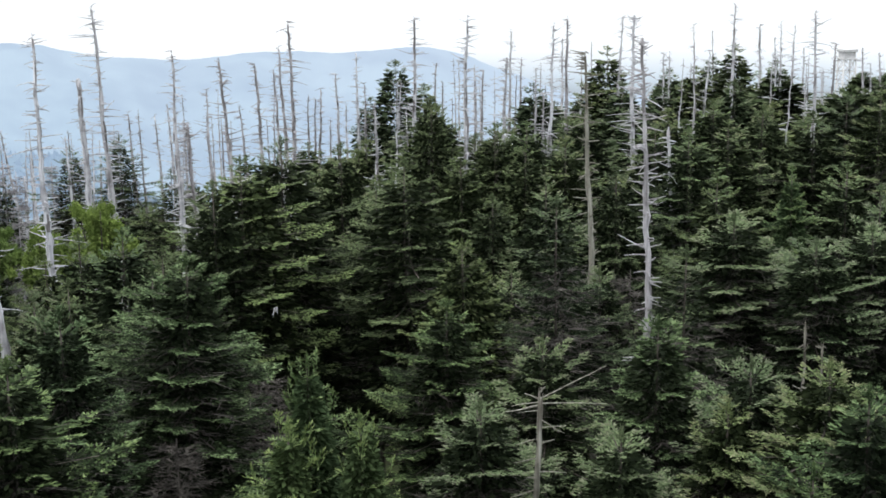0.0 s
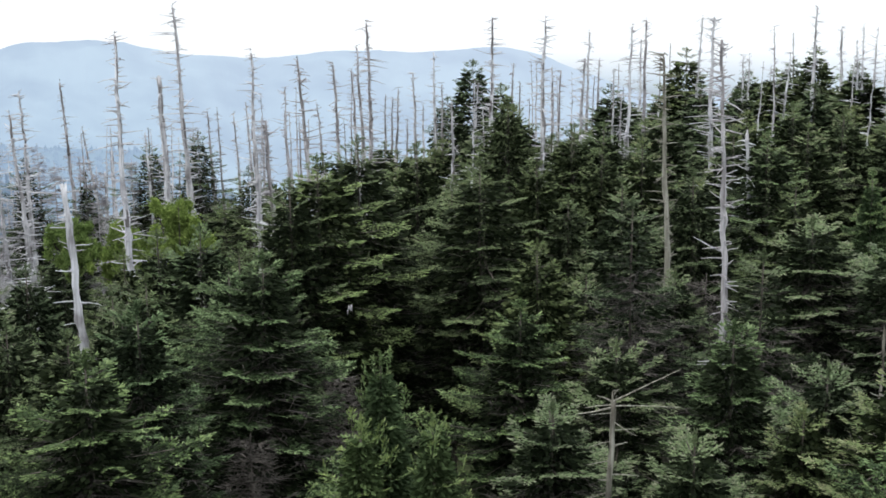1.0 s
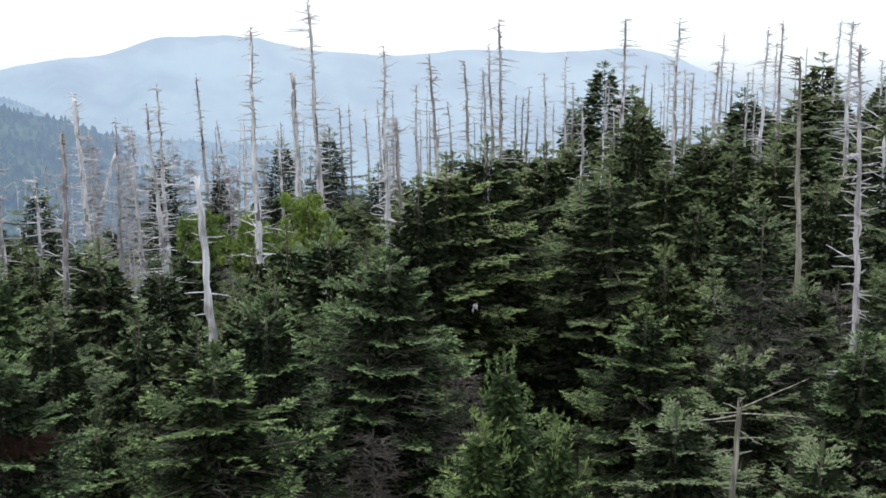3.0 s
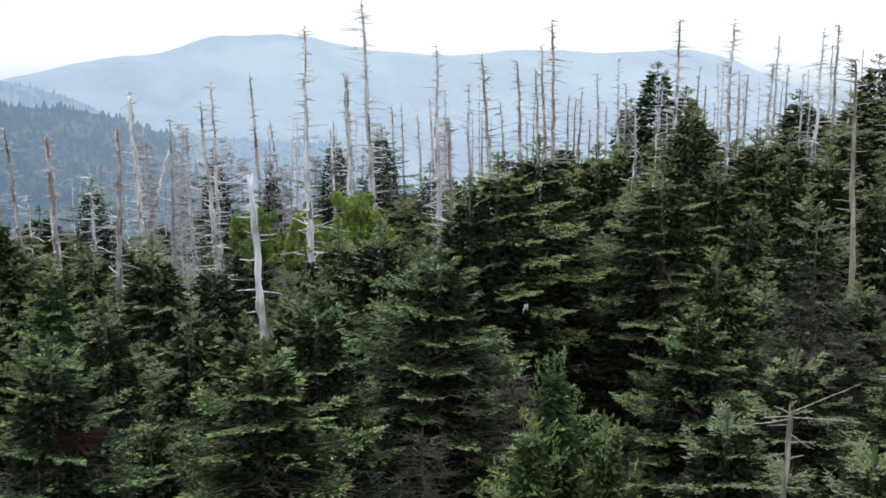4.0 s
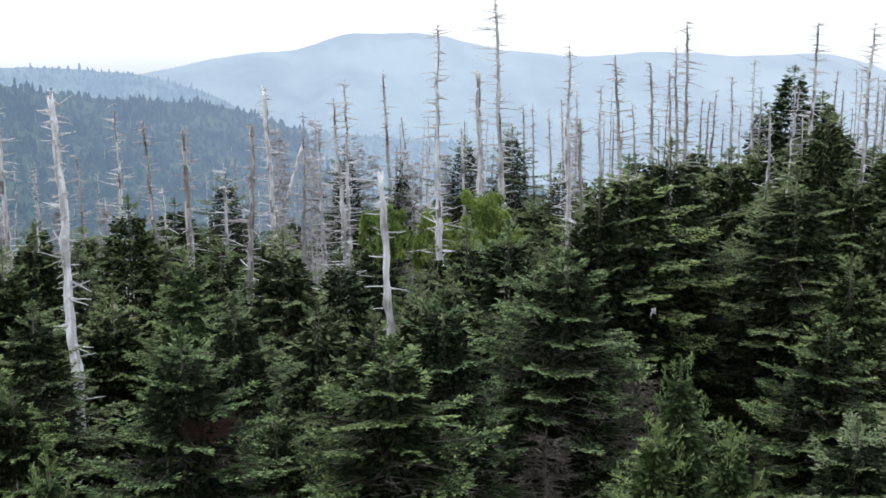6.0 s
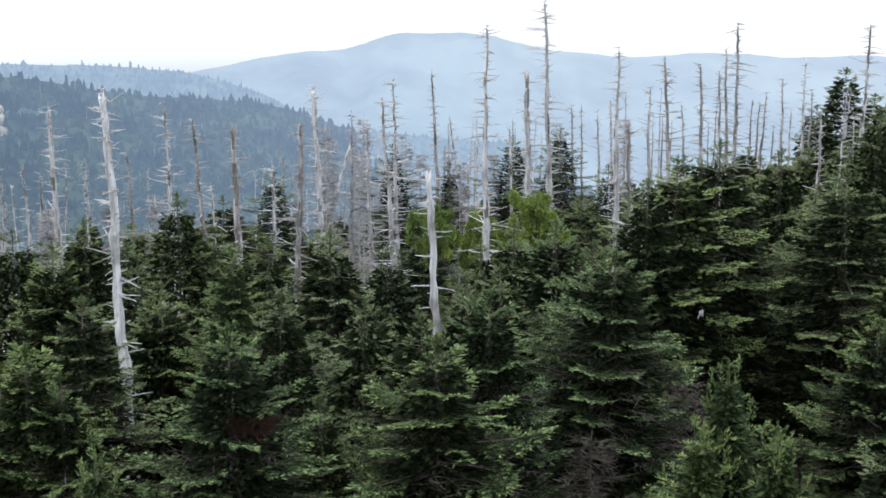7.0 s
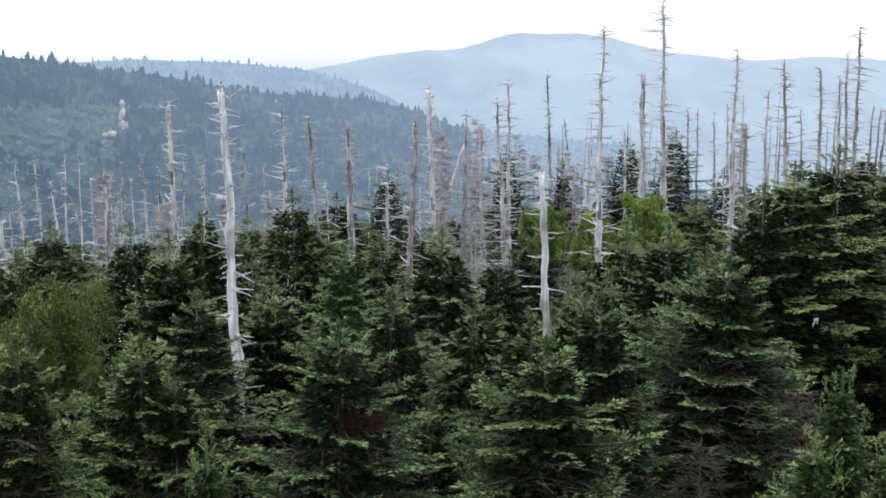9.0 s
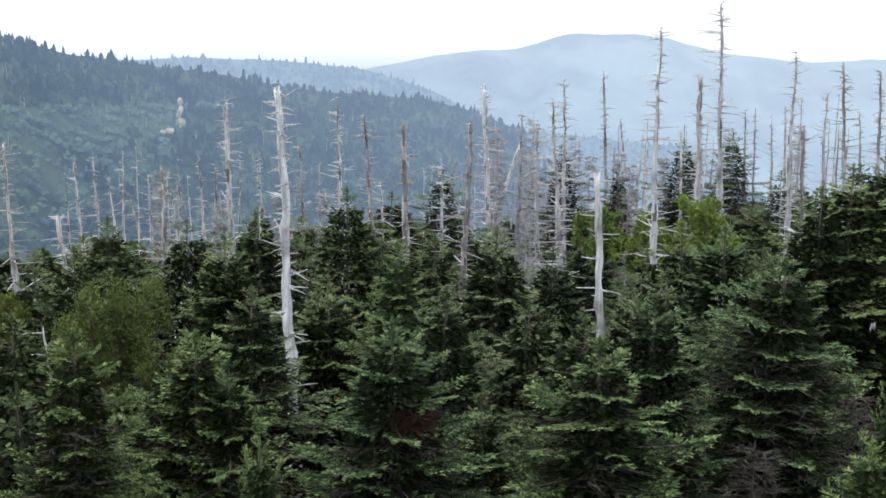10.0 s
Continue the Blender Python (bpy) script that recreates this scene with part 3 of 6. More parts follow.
# ---- dead standing trunks ----
def stub_mesh(seed, twigs=True):
    """A bare dead branch along +x, one metre long."""
    rng = np.random.default_rng(seed)
    t = np.linspace(0, 1, 6)
    droop = rng.uniform(-0.10, 0.08)
    pts = np.stack([t, 0.06 * np.cumsum(rng.normal(0, 0.35, 6)) * t, droop * t * t + 0.03 * np.cumsum(rng.normal(0, 0.5, 6)) * t], 1)
    v, f = tube(pts, 0.032 * (1 - 0.8 * t) + 0.005, 5)
    vs, fs, at = [v], [f], len(v)
    for k in range(int(rng.integers(0, 4)) if twigs else 0):
        s = rng.uniform(0.3, 0.85)
        p = np.array([np.interp(s, t, pts[:, c]) for c in range(3)])
        way = np.array([rng.uniform(0.3, 0.8), rng.choice([-1, 1]) * rng.uniform(0.4, 0.9), rng.uniform(-0.3, 0.4)])
        q = np.linspace(0, 1, 3)[:, None]
        v, f = tube(p + way * q * rng.uniform(0.12, 0.35), [0.010, 0.007, 0.003], 4)
        vs.append(v)
        fs.append(f + at)
        at += len(v)
    return np.concatenate(vs), np.concatenate(fs)


def whorl_mesh(seed):
    """Three or four short dead branches round the trunk, a hand's width apart in height."""
    rng = np.random.default_rng(seed)
    vs, fs, roots, at = [], [], [], 0
    for k in range(int(rng.integers(3, 5))):
        v, f = stub_mesh(int(rng.integers(10000)), False)
        v = v * np.array([0.22 + 0.95 * rng.uniform() ** 1.6, 1, 1])
        m = Matrix.Rotation(rng.uniform(0, 6.283), 3, "Z") @ Matrix.Rotation(radians(rng.uniform(-9, 5)), 3, "Y")
        v = v * np.array([1, 0.85, 0.5])
        vs.append(v @ np.array(m).T + np.array([0, 0, rng.uniform(-0.16, 0.16)]))
        fs.append(f + at)
        roots.append(at)
        at += len(v)
    # the branches meet in the trunk's heart
    vs.append(np.zeros((1, 3)))
    fs.append(np.array([(r + k, r + (k + 1) % 5, at) for r in roots for k in range(5)]))
    return np.concatenate(vs), np.concatenate(fs)


STUBS, WHORLS = {}, {}
for m_name, m_use in (("grey", DEAD), ("brown", DEAD_BROWN), ("dull", DEAD_DULL)):
    STUBS[m_name] = [mesh_of("branch", *stub_mesh(300 + n), [m_use], smooth=True) for n in range(14)]
    WHORLS[m_name] = [mesh_of("branch_whorl", *whorl_mesh(340 + n), [m_use], smooth=True) for n in range(14)]


def snag(x, y, top, lean_x, lean_y, r, tone, seed, stubs, reach, cut, label, single=False, limbs=()):
    """A dead trunk: its tip at x, y, top, leaning by lean metres a metre of height; cut is the tip's share of the foot's radius."""
    rng = np.random.default_rng(seed)
    h = top - float(ground_z(np.array(x), np.array(y))) + 0.3
    bx, by = x - lean_x * h, y - lean_y * h
    z = float(ground_z(np.array(bx), np.array(by))) - 0.3
    h = top - z
    n = max(8, int(h / 0.22))
    t = np.linspace(0, 1, n)
    wob = np.cumsum(rng.normal(0, 0.008, (n, 2)), 0) * h / 8
    wob -= t[:, None] * wob[-1]
    pts = np.stack([lean_x * h * t + wob[:, 0], lean_y * h * t + wob[:, 1], h * t], 1)
    rad = r * (1.25 - (1.25 - cut) * t ** 1.1)
    v, f = tube(pts, rad * (1 + 0.10 * rng.normal(size=n)), 9, rng, 0.13)
    if cut > 0.3:
        # a splintered break
        v[-10:-1, 2] += rng.uniform(-0.14, 0.14, 9)
        v[-1, 2] -= 0.12
    ob = new("dead_tree")
    ob.matrix_basis = pose(bx, by, z)
    tagged(ob, label, "dead tree", "dead standing trunks")
    mat = {"grey": DEAD, "brown": DEAD_BROWN, "dull": DEAD_DULL}[tone]
    # grey wood where the bark has fallen, dark bark left in patches, most of it towards the top
    sides = len(v) // n
    ring, about = f[:, 0] // sides, (f[:, 0] % sides) / sides * 6.283
    left = np.array([noise.noise(Vector((np.cos(a) * 0.5, np.sin(a) * 0.5, pts[min(k, n - 1), 2] * 1.3 + seed))) for k, a in zip(ring, about)])
    dark = left + (0.8 if tone == "brown" else 0.6) * np.maximum(0, ring / n - 0.62) > (0.34 if tone == "brown" else 0.45)
    dark &= not single
    part("trunk", mesh_of("trunk", v, f, [mat, DEAD_BARK], dark.astype(int), smooth=True), ob)
    span = min(0.8, 6.2 / h)
    for k in range(int(stubs * 1.2)):
        s = 1 - ((k + rng.uniform(0, 0.9)) / (stubs * 1.2)) ** 1.15 * span
        p = [np.interp(s, t, pts[:, c]) for c in range(3)]
        ln = 1.3 * reach * rng.uniform(0.35, 1.05) * (0.55 if single else 0.32 + 0.85 * (1 - s) ** 0.6)
        m = pose(*p, 0, 0, rng.uniform(0, 360)) @ Matrix.Diagonal((ln, ln, 1, 1))
        part("branch_whorl", WHORLS[tone][int(rng.integers(14))], ob, m=m)
    for k in range(9 if single else 0):
        s = 1 - (k + rng.uniform(0, 0.9)) / 9 * span
        p = [np.interp(s, t, pts[:, c]) for c in range(3)]
        m = pose(*p, 0, rng.uniform(-16, 20), rng.uniform(0, 360)) @ Matrix.Diagonal((rng.uniform(0.2, 0.5), 0.5, 0.5, 1))
        part("branch", STUBS[tone][int(rng.integers(14))], ob, m=m)
    for below, turn, rise, ln, thick in limbs:
        s = 1 - below / h
        p = [np.interp(s, t, pts[:, c]) for c in range(3)]
        part("branch", STUBS[tone][int(turn) % 14], ob, m=pose(*p, 0, -rise, turn) @ Matrix.Diagonal((ln, thick, thick, 1)))
    return ob


# ---- broad-leaved trees ----
def broadleaf(x, y, top, width, leaf, mat, seed, label):
    """A small broad-leaved tree: trunk, ascending limbs, and a crown of leaf clumps with an uneven outline."""
    rng = np.random.default_rng(seed)
    z = float(ground_z(np.array(x), np.array(y))) - 0.1
    h = top - z
    ob = new("broadleaf_tree")
    ob.matrix_basis = pose(x, y, z)
    tagged(ob, label, "broadleaf tree")
    part("trunk", trunk_mesh(h * 0.7, 0.09, rng), ob)
    vs, fs, at = [], [], 0
    for n in range(20):
        a, low = rng.uniform(0, 6.283), max(0.3, h - 2.7 * width)
        p = np.array([0, 0, low + (h - low) * rng.uniform(0, 0.45)])
        out = width * rng.uniform(0.1, 1.0) ** 0.8
        end = np.array([np.cos(a) * out, np.sin(a) * out, low + (h - low) * rng.uniform(0.45, 0.97) * (1.1 - 0.35 * out / width)])
        bend = (p + end) / 2 + np.array([np.cos(a), np.sin(a), -0.3]) * 0.12
        v, f = tube([p, bend, end], [0.035, 0.022, 0.008], 5)
        part("limb", mesh_of("limb", v, f, [BARK], smooth=True), ob)
        for c in range(7):
            w = rng.uniform(0.12, 1.05)
            mid = p + (end - p) * w + rng.normal(0, 0.10, 3) * width
            m = 320
            way = rng.normal(0, 1, (m, 3)) * np.array([0.8, 0.8, 0.6]) + np.array([0, 0, 1.0])
            way /= np.linalg.norm(way, axis=1, keepdims=True)
            base = mid + rng.normal(0, 1, (m, 3)) * np.array([0.065, 0.065, 0.09]) * width
            side = np.cross(way, rng.normal(0, 1, (m, 3)))
            side /= np.linalg.norm(side, axis=1, keepdims=True)
            ln = leaf * rng.uniform(0.7, 1.4, (m, 1))
            quad = np.stack([base, base + way * ln * 0.5 + side * ln * 0.2, base + way * ln, base + way * ln * 0.5 - side * ln * 0.2], 1)
            vs.append(quad.reshape(-1, 3))
            fs.append(np.arange(m * 4).reshape(m, 4) + at)
            at += m * 4
    part("crown", mesh_of("crown", np.concatenate(vs), np.concatenate(fs), [mat]), ob)
    return ob


# ---- lattice tower beyond the trees ----
def lattice_tower(x, y, top, width):
    z = float(ground_z(np.array(x), np.array(y)))
    h = top - z
    ob = new("lattice_tower")
    ob.matrix_basis = pose(x, y, z, 0, 0, 12)
    tagged(ob, "pale steel lattice tower with a small cabin on top", "tower")

    def beam(name, a, b, r):
        v, f = tube([a, b], [r, r], 6)
        part(name, mesh_of(name, v, f, [STEEL], smooth=True), ob)

    corners = ((-1, -1), (1, -1), (1, 1), (-1, 1))

    def at(c, q):
        s = width * 0.5 * (1.5 - 0.55 * q)
        return (c[0] * s, c[1] * s, h * q)

    for n, c in enumerate(corners):
        d = corners[(n + 1) % 4]
        beam("leg", at(c, 0), at(c, 0.92), 0.05)
        for k in range(9):
            q0, q1 = 0.92 * k / 9, 0.92 * (k + 1) / 9
            beam("brace", at(c, q0), at(d, q1), 0.025)
            beam("brace", at(d, q0), at(c, q1), 0.025)
            beam("strut", at(c, q1), at(d, q1), 0.03)
    for name, z0, z1, s in (("platform", 0.915, 0.925, 0.62), ("cabin", 0.925, 0.975, 0.5), ("roof", 0.975, 1.0, 0.62)):
        bm = bmesh.new()
        bmesh.ops.create_cube(bm, size=1.0)
        bmesh.ops.scale(bm, vec=(2 * s * width, 2 * s * width, (z1 - z0) * h), verts=bm.verts)
        bmesh.ops.translate(bm, vec=(0, 0, (z0 + z1) / 2 * h), verts=bm.verts)
        bmesh.ops.bevel(bm, geom=list(bm.edges), offset=0.03, segments=1, affect="EDGES")
        me = bpy.data.meshes.new(name)
        bm.to_mesh(me)
        bm.free()
        me.materials.append(STEEL)
        part(name, me, ob)




# live firs, the nearest first
# unseen firs below the view, added to block light from the near side
fir(0.01, 10.43, 9.42, 1.00, "near1", 202, "dense green fir with layered boughs and pale new tips")
fir(3.67, 10.50, 9.03, 1.05, "near4", 23, "dense green fir with layered boughs and pale new tips")
fir(-7.77, 8.12, 9.38, 0.89, "near3", 227, "dense green fir with layered boughs and pale new tips")
fir(-4.09, 10.48, 9.43, 0.98, "near4", 346, "dense green fir with layered boughs and pale new tips")
fir(-5.71, 9.70, 9.30, 0.98, "near0", 115, "dense green fir with layered boughs and pale new tips")
fir(-2.76, 11.21, 9.31, 0.94, "near4", 25, "dense green fir with layered boughs and pale new tips")
fir(-5.05, 10.69, 9.23, 1.01, "near4", 80, "dense green fir with layered boughs and pale new tips")
fir(-7.07, 9.49, 8.76, 1.04, "near1", 75, "dense green fir with layered boughs and pale new tips")
fir(-7.50, 9.92, 8.35, 1.03, "near2", 111, "dense green fir with layered boughs and pale new tips")
fir(-6.86, 10.78, 8.87, 0.93, "near2", 355, "dense green fir with layered boughs and pale new tips")
fir(1.59, 12.75, 8.17, 0.98, "near1", 74, "dense green fir with layered boughs and pale new tips")
fir(-9.85, 8.84, 7.95, 1.01, "near4", 121, "dense green fir with layered boughs and pale new tips")
fir(-10.35, 8.54, 7.83, 0.94, "near4", 333, "dense green fir with layered boughs and pale new tips")
fir(-0.70, 13.84, 7.67, 0.88, "near0", 37, "dense green fir with layered boughs and pale new tips")
fir(0.44, 14.24, 7.82, 1.04, "near0", 147, "dense green fir with layered boughs and pale new tips")
fir(-8.05, 11.81, 8.18, 0.87, "near2", 193, "dense green fir with layered boughs and pale new tips")
fir(3.23, 13.98, 7.64, 1.01, "near4", 101, "dense green fir with layered boughs and pale new tips")
fir(-2.81, 14.11, 7.38, 0.87, "near4", 306, "dense green fir with layered boughs and pale new tips")
fir(-5.83, 13.21, 7.44, 0.90, "near0", 268, "dense green fir with layered boughs and pale new tips")
fir(-4.76, 13.68, 7.67, 1.04, "near4", 244, "dense green fir with layered boughs and pale new tips")
fir(-9.72, 10.94, 7.57, 1.02, "near4", 202, "dense green fir with layered boughs and pale new tips")
fir(-10.20, 10.72, 7.45, 1.02, "near1", 346, "dense green fir with layered boughs and pale new tips")
fir(3.90, 14.40, 7.26, 0.86, "near4", 122, "dense green fir with layered boughs and pale new tips")
fir(5.86, 13.84, 7.08, 0.90, "near0", 338, "dense green fir with layered boughs and pale new tips")
fir(-3.80, 14.65, 7.40, 1.01, "near0", 272, "dense green fir with layered boughs and pale new tips")
fir(-1.97, 15.15, 6.99, 0.95, "near3", 276, "dense green fir with layered boughs and pale new tips")
fir(6.34, 13.96, 7.18, 1.00, "near4", 244, "dense green fir with layered boughs and pale new tips")
fir(4.59, 14.64, 7.08, 0.93, "near3", 98, "dense green fir with layered boughs and pale new tips")
fir(-4.72, 14.97, 6.76, 1.00, "near1", 180, "dense green fir with layered boughs and pale new tips")
fir(2.84, 15.45, 7.25, 0.92, "near3", 200, "dense green fir with layered boughs and pale new tips")
fir(-1.66, 15.64, 6.96, 1.01, "near2", 269, "dense green fir with layered boughs and pale new tips")
fir(-12.61, 10.13, 7.23, 0.95, "near3", 214, "dense green fir with layered boughs and pale new tips")
fir(0.56, 16.25, 6.57, 0.91, "near0", 57, "dense green fir with layered boughs and pale new tips")
fir(1.45, 16.23, 7.16, 0.98, "near3", 290, "dense green fir with layered boughs and pale new tips")
# the firs in view start here
fir(-8.44, 14.76, 8.83, 0.80, "young0", 184, "young bright green fir with upright pale shoots")
fir(4.10, 16.50, 8.64, 0.80, "near2", 133, "dense green fir with layered boughs and pale new tips")
fir(-1.07, 17.27, 9.10, 0.85, "young0", 209, "young bright green fir with upright pale shoots")
fir(-1.96, 17.69, 8.87, 0.90, "young1", 62, "young bright green fir with upright pale shoots")
fir(5.06, 17.79, 9.13, 1.10, "near0", 284, "dense green fir with layered boughs and pale new tips")
fir(-1.82, 18.91, 9.30, 0.85, "young1", 288, "young bright green fir with upright pale shoots")
FIR_BROAD = fir(-7.92, 17.27, 9.68, 1.05, "near2", 351, "dense green fir with layered boughs and pale new tips")
fir(2.20, 18.87, 8.27, 0.90, "flat0", 354, "grey-green fir with flat layered boughs")
fir(-11.93, 16.05, 9.38, 0.85, "near0", 261, "dense green fir with layered boughs and pale new tips")
fir(-5.73, 19.16, 9.20, 1.20, "near0", 135, "dense green fir with layered boughs and pale new tips")
fir(4.98, 19.37, 8.99, 1.05, "flat0", 154, "dense green fir with layered boughs and pale new tips")
fir(-7.40, 19.12, 8.21, 0.75, "near4", 243, "grey-green fir with flat layered boughs")
fir(3.81, 20.14, 8.19, 0.85, "flat0", 334, "grey-green fir with flat layered boughs")
fir(0.43, 21.00, 7.97, 1.05, "flat0", 347, "grey-green fir with flat layered boughs")
fir(4.19, 20.58, 8.68, 0.95, "flat0", 50, "grey-green fir with flat layered boughs")
fir(-11.04, 18.45, 8.43, 0.80, "near3", 317, "dense green fir with layered boughs and pale new tips")
fir(-11.71, 18.63, 8.71, 1.00, "near1", 339, "dense green fir with layered boughs and pale new tips")
fir(-13.78, 17.15, 8.01, 0.90, "dark1", 338, "dark shaded fir standing low between taller firs")
fir(-5.56, 21.29, 9.33, 1.00, "near1", 101, "dense green fir with layered boughs and pale new tips")
fir(3.06, 21.79, 8.93, 1.05, "near1", 313, "dense green fir with layered boughs and pale new tips")
fir(-8.83, 21.24, 9.08, 0.95, "near4", 349, "grey-green fir with flat layered boughs")
fir(-2.10, 22.91, 3.83, 0.78, "dark0", 281, "dark shaded fir standing low between taller firs")
fir(-13.12, 20.10, 7.70, 1.00, "near3", 218, "grey-green fir with flat layered boughs")
fir(1.50, 23.95, 8.03, 0.95, "flat0", 263, "grey-green fir with flat layered boughs")
fir(3.56, 23.82, 4.47, 0.83, "dark1", 222, "dark shaded fir standing low between taller firs")
fir(-12.50, 21.65, 8.60, 1.10, "near4", 163, "grey-green fir with flat layered boughs")
FIR_GREY = fir(-4.29, 24.63, 9.31, 1.25, "near3", 225, "grey-green fir with flat layered boughs")
fir(-0.04, 27.00, 7.86, 1.10, "near0", 79, "dense green fir with layered boughs and pale new tips")
fir(-11.17, 24.58, 8.91, 0.85, "warm0", 29, "yellow-green fir catching the light")
fir(-16.93, 21.03, 7.76, 0.90, "dark0", 68, "dark shaded fir standing low between taller firs")
fir(-4.43, 26.63, 7.62, 0.80, "sparse0", 358, "thin fir with gaps that show its pale trunk")
fir(-8.00, 25.79, 7.61, 0.90, "dark0", 41, "dark shaded fir standing low between taller firs")
fir(4.22, 26.67, 8.86, 1.20, "sparse0", 171, "thin fir with gaps that show its pale trunk")
fir(-12.75, 24.93, 8.05, 0.90, "mid3", 179, "grey-green fir with flat layered boughs")
fir(-12.95, 24.83, 7.73, 0.90, "mid1", 238, "dark green fir with tiered boughs in the forest")
fir(-7.34, 27.02, 7.78, 0.75, "near4", 209, "grey-green fir with flat layered boughs")
fir(2.01, 27.93, 9.55, 1.15, "sparse0", 195, "thin fir with gaps that show its pale trunk")
fir(-5.61, 28.45, 8.26, 0.90, "near3", 187, "grey-green fir with flat layered boughs")
fir(-7.75, 27.94, 7.82, 0.70, "mid3", 172, "dark green fir with tiered boughs in the forest")
fir(-9.63, 27.35, 7.34, 0.95, "dark1", 243, "dark shaded fir standing low between taller firs")
fir(6.88, 28.17, 8.65, 1.15, "flat0", 21, "grey-green fir with flat layered boughs")
fir(2.96, 29.35, 7.86, 0.80, "flat0", 348, "grey-green fir with flat layered boughs")
fir(5.58, 29.48, 8.88, 1.30, "flat0", 324, "grey-green fir with flat layered boughs")
fir(8.12, 28.88, 8.75, 1.20, "flat0", 323, "grey-green fir with flat layered boughs")
fir(-14.51, 27.40, 7.67, 0.90, "dark1", 177, "dark ragged fir standing among dead trunks")
fir(-5.78, 30.46, 8.15, 0.85, "dark0", 192, "dark ragged fir standing among dead trunks")
fir(-7.63, 30.05, 7.59, 0.80, "mid2", 165, "dark green fir with tiered boughs in the forest")
fir(-8.30, 29.87, 7.37, 0.70, "mid3", 28, "dark green fir with tiered boughs in the forest")
fir(0.29, 31.00, 8.07, 0.90, "dark1", 130, "dark shaded fir standing low between taller firs")
fir(-11.66, 30.87, 7.90, 1.05, "mid4", 9, "dark green fir with tiered boughs in the forest")
fir(-16.75, 28.43, 7.34, 0.90, "mid2", 193, "dark green fir with tiered boughs in the forest")
fir(-16.98, 28.30, 7.77, 0.90, "mid1", 334, "dark green fir with tiered boughs in the forest")
fir(-5.03, 32.62, 9.07, 0.85, "mid2", 63, "dark green fir with tiered boughs in the forest")
fir(-6.95, 32.26, 8.16, 1.00, "mid1", 338, "dark green fir with tiered boughs in the forest")
fir(1.38, 32.97, 7.09, 1.00, "mid3", 206, "dark green fir with tiered boughs in the forest")
fir(-20.23, 27.33, 7.34, 0.80, "dark0", 64, "dark ragged fir standing among dead trunks")
fir(-4.56, 33.69, 9.41, 1.15, "mid1", 212, "dark green fir with tiered boughs in the forest")
fir(-8.08, 33.03, 7.85, 0.90, "mid4", 323, "dark green fir with tiered boughs in the forest")
fir(9.33, 32.69, 8.79, 0.90, "mid3", 207, "dark green fir with tiered boughs in the forest")
fir(-21.77, 26.50, 1.86, 0.87, "dark1", 34, "dark shaded fir standing low between taller firs")
fir(-0.98, 34.99, 9.11, 1.10, "mid2", 167, "dark green fir with tiered boughs in the forest")
fir(-11.13, 33.18, 7.04, 0.80, "dark1", 171, "dark ragged fir standing among dead trunks")
fir(-9.06, 33.81, 7.23, 0.70, "dark1", 230, "dark ragged fir standing among dead trunks")
fir(-14.82, 32.81, 6.98, 0.80, "dark0", 78, "dark ragged fir standing among dead trunks")
fir(-15.99, 32.25, 8.19, 0.85, "dark0", 96, "dark ragged fir standing among dead trunks")
fir(-19.27, 30.41, 7.45, 0.90, "dark1", 249, "dark ragged fir standing among dead trunks")
fir(-22.14, 28.39, 6.53, 0.90, "mid2", 277, "dark green fir with tiered boughs in the forest")
fir(-3.87, 35.79, 9.51, 1.20, "mid0", 334, "dark green fir with tiered boughs in the forest")
fir(2.33, 35.92, 8.51, 0.90, "mid3", 32, "dark green fir with tiered boughs in the forest")
fir(-18.39, 32.11, 7.44, 0.95, "mid0", 358, "dark green fir with tiered boughs in the forest")
fir(1.10, 36.98, 7.87, 0.90, "dark0", 48, "dark ragged fir standing among dead trunks")
fir(6.47, 36.43, 8.41, 0.90, "mid2", 187, "dark green fir with tiered boughs in the forest")
fir(8.17, 36.09, 8.61, 0.75, "warm0", 121, "yellow-green fir catching the light")
fir(-1.77, 37.96, 8.02, 0.90, "mid4", 253, "dark green fir with tiered boughs in the forest")
fir(-14.87, 34.97, 6.66, 0.80, "mid2", 132, "dark green fir with tiered boughs in the forest")
fir(-21.93, 31.03, 7.15, 0.85, "dark0", 291, "dark ragged fir standing among dead trunks")
fir(4.19, 37.77, 8.35, 0.90, "dark0", 308, "dark ragged fir standing among dead trunks")
fir(9.65, 36.75, 8.58, 1.00, "mid1", 59, "dark green fir with tiered boughs in the forest")
fir(-8.07, 37.92, 1.90, 0.98, "mid3", 200, "dark shaded fir standing low between taller firs")
fir(-3.45, 39.31, 1.47, 0.80, "mid3", 301, "dark shaded fir standing low between taller firs")
fir(-16.16, 36.52, 1.10, 0.91, "dark1", 231, "dark shaded fir standing low between taller firs")
fir(0.36, 40.00, 8.45, 0.90, "mid0", 339, "dark green fir with tiered boughs in the forest")
fir(-2.83, 40.90, 8.58, 0.90, "mid3", 219, "dark green fir with tiered boughs in the forest")
fir(-0.41, 42.00, 9.61, 0.85, "dark0", 109, "dark ragged fir standing among dead trunks")
fir(2.16, 41.94, 8.27, 0.95, "dark1", 179, "dark ragged fir standing among dead trunks")
fir(3.25, 41.87, 8.52, 0.95, "mid4", 239, "dark green fir with tiered boughs in the forest")
fir(6.57, 41.48, 8.75, 1.00, "mid1", 131, "dark green fir with tiered boughs in the forest")
fir(-8.27, 42.05, 1.41, 0.97, "dark1", 123, "dark shaded fir standing low between taller firs")
fir(-11.82, 41.32, 0.48, 0.77, "dark1", 112, "dark shaded fir standing low between taller firs")
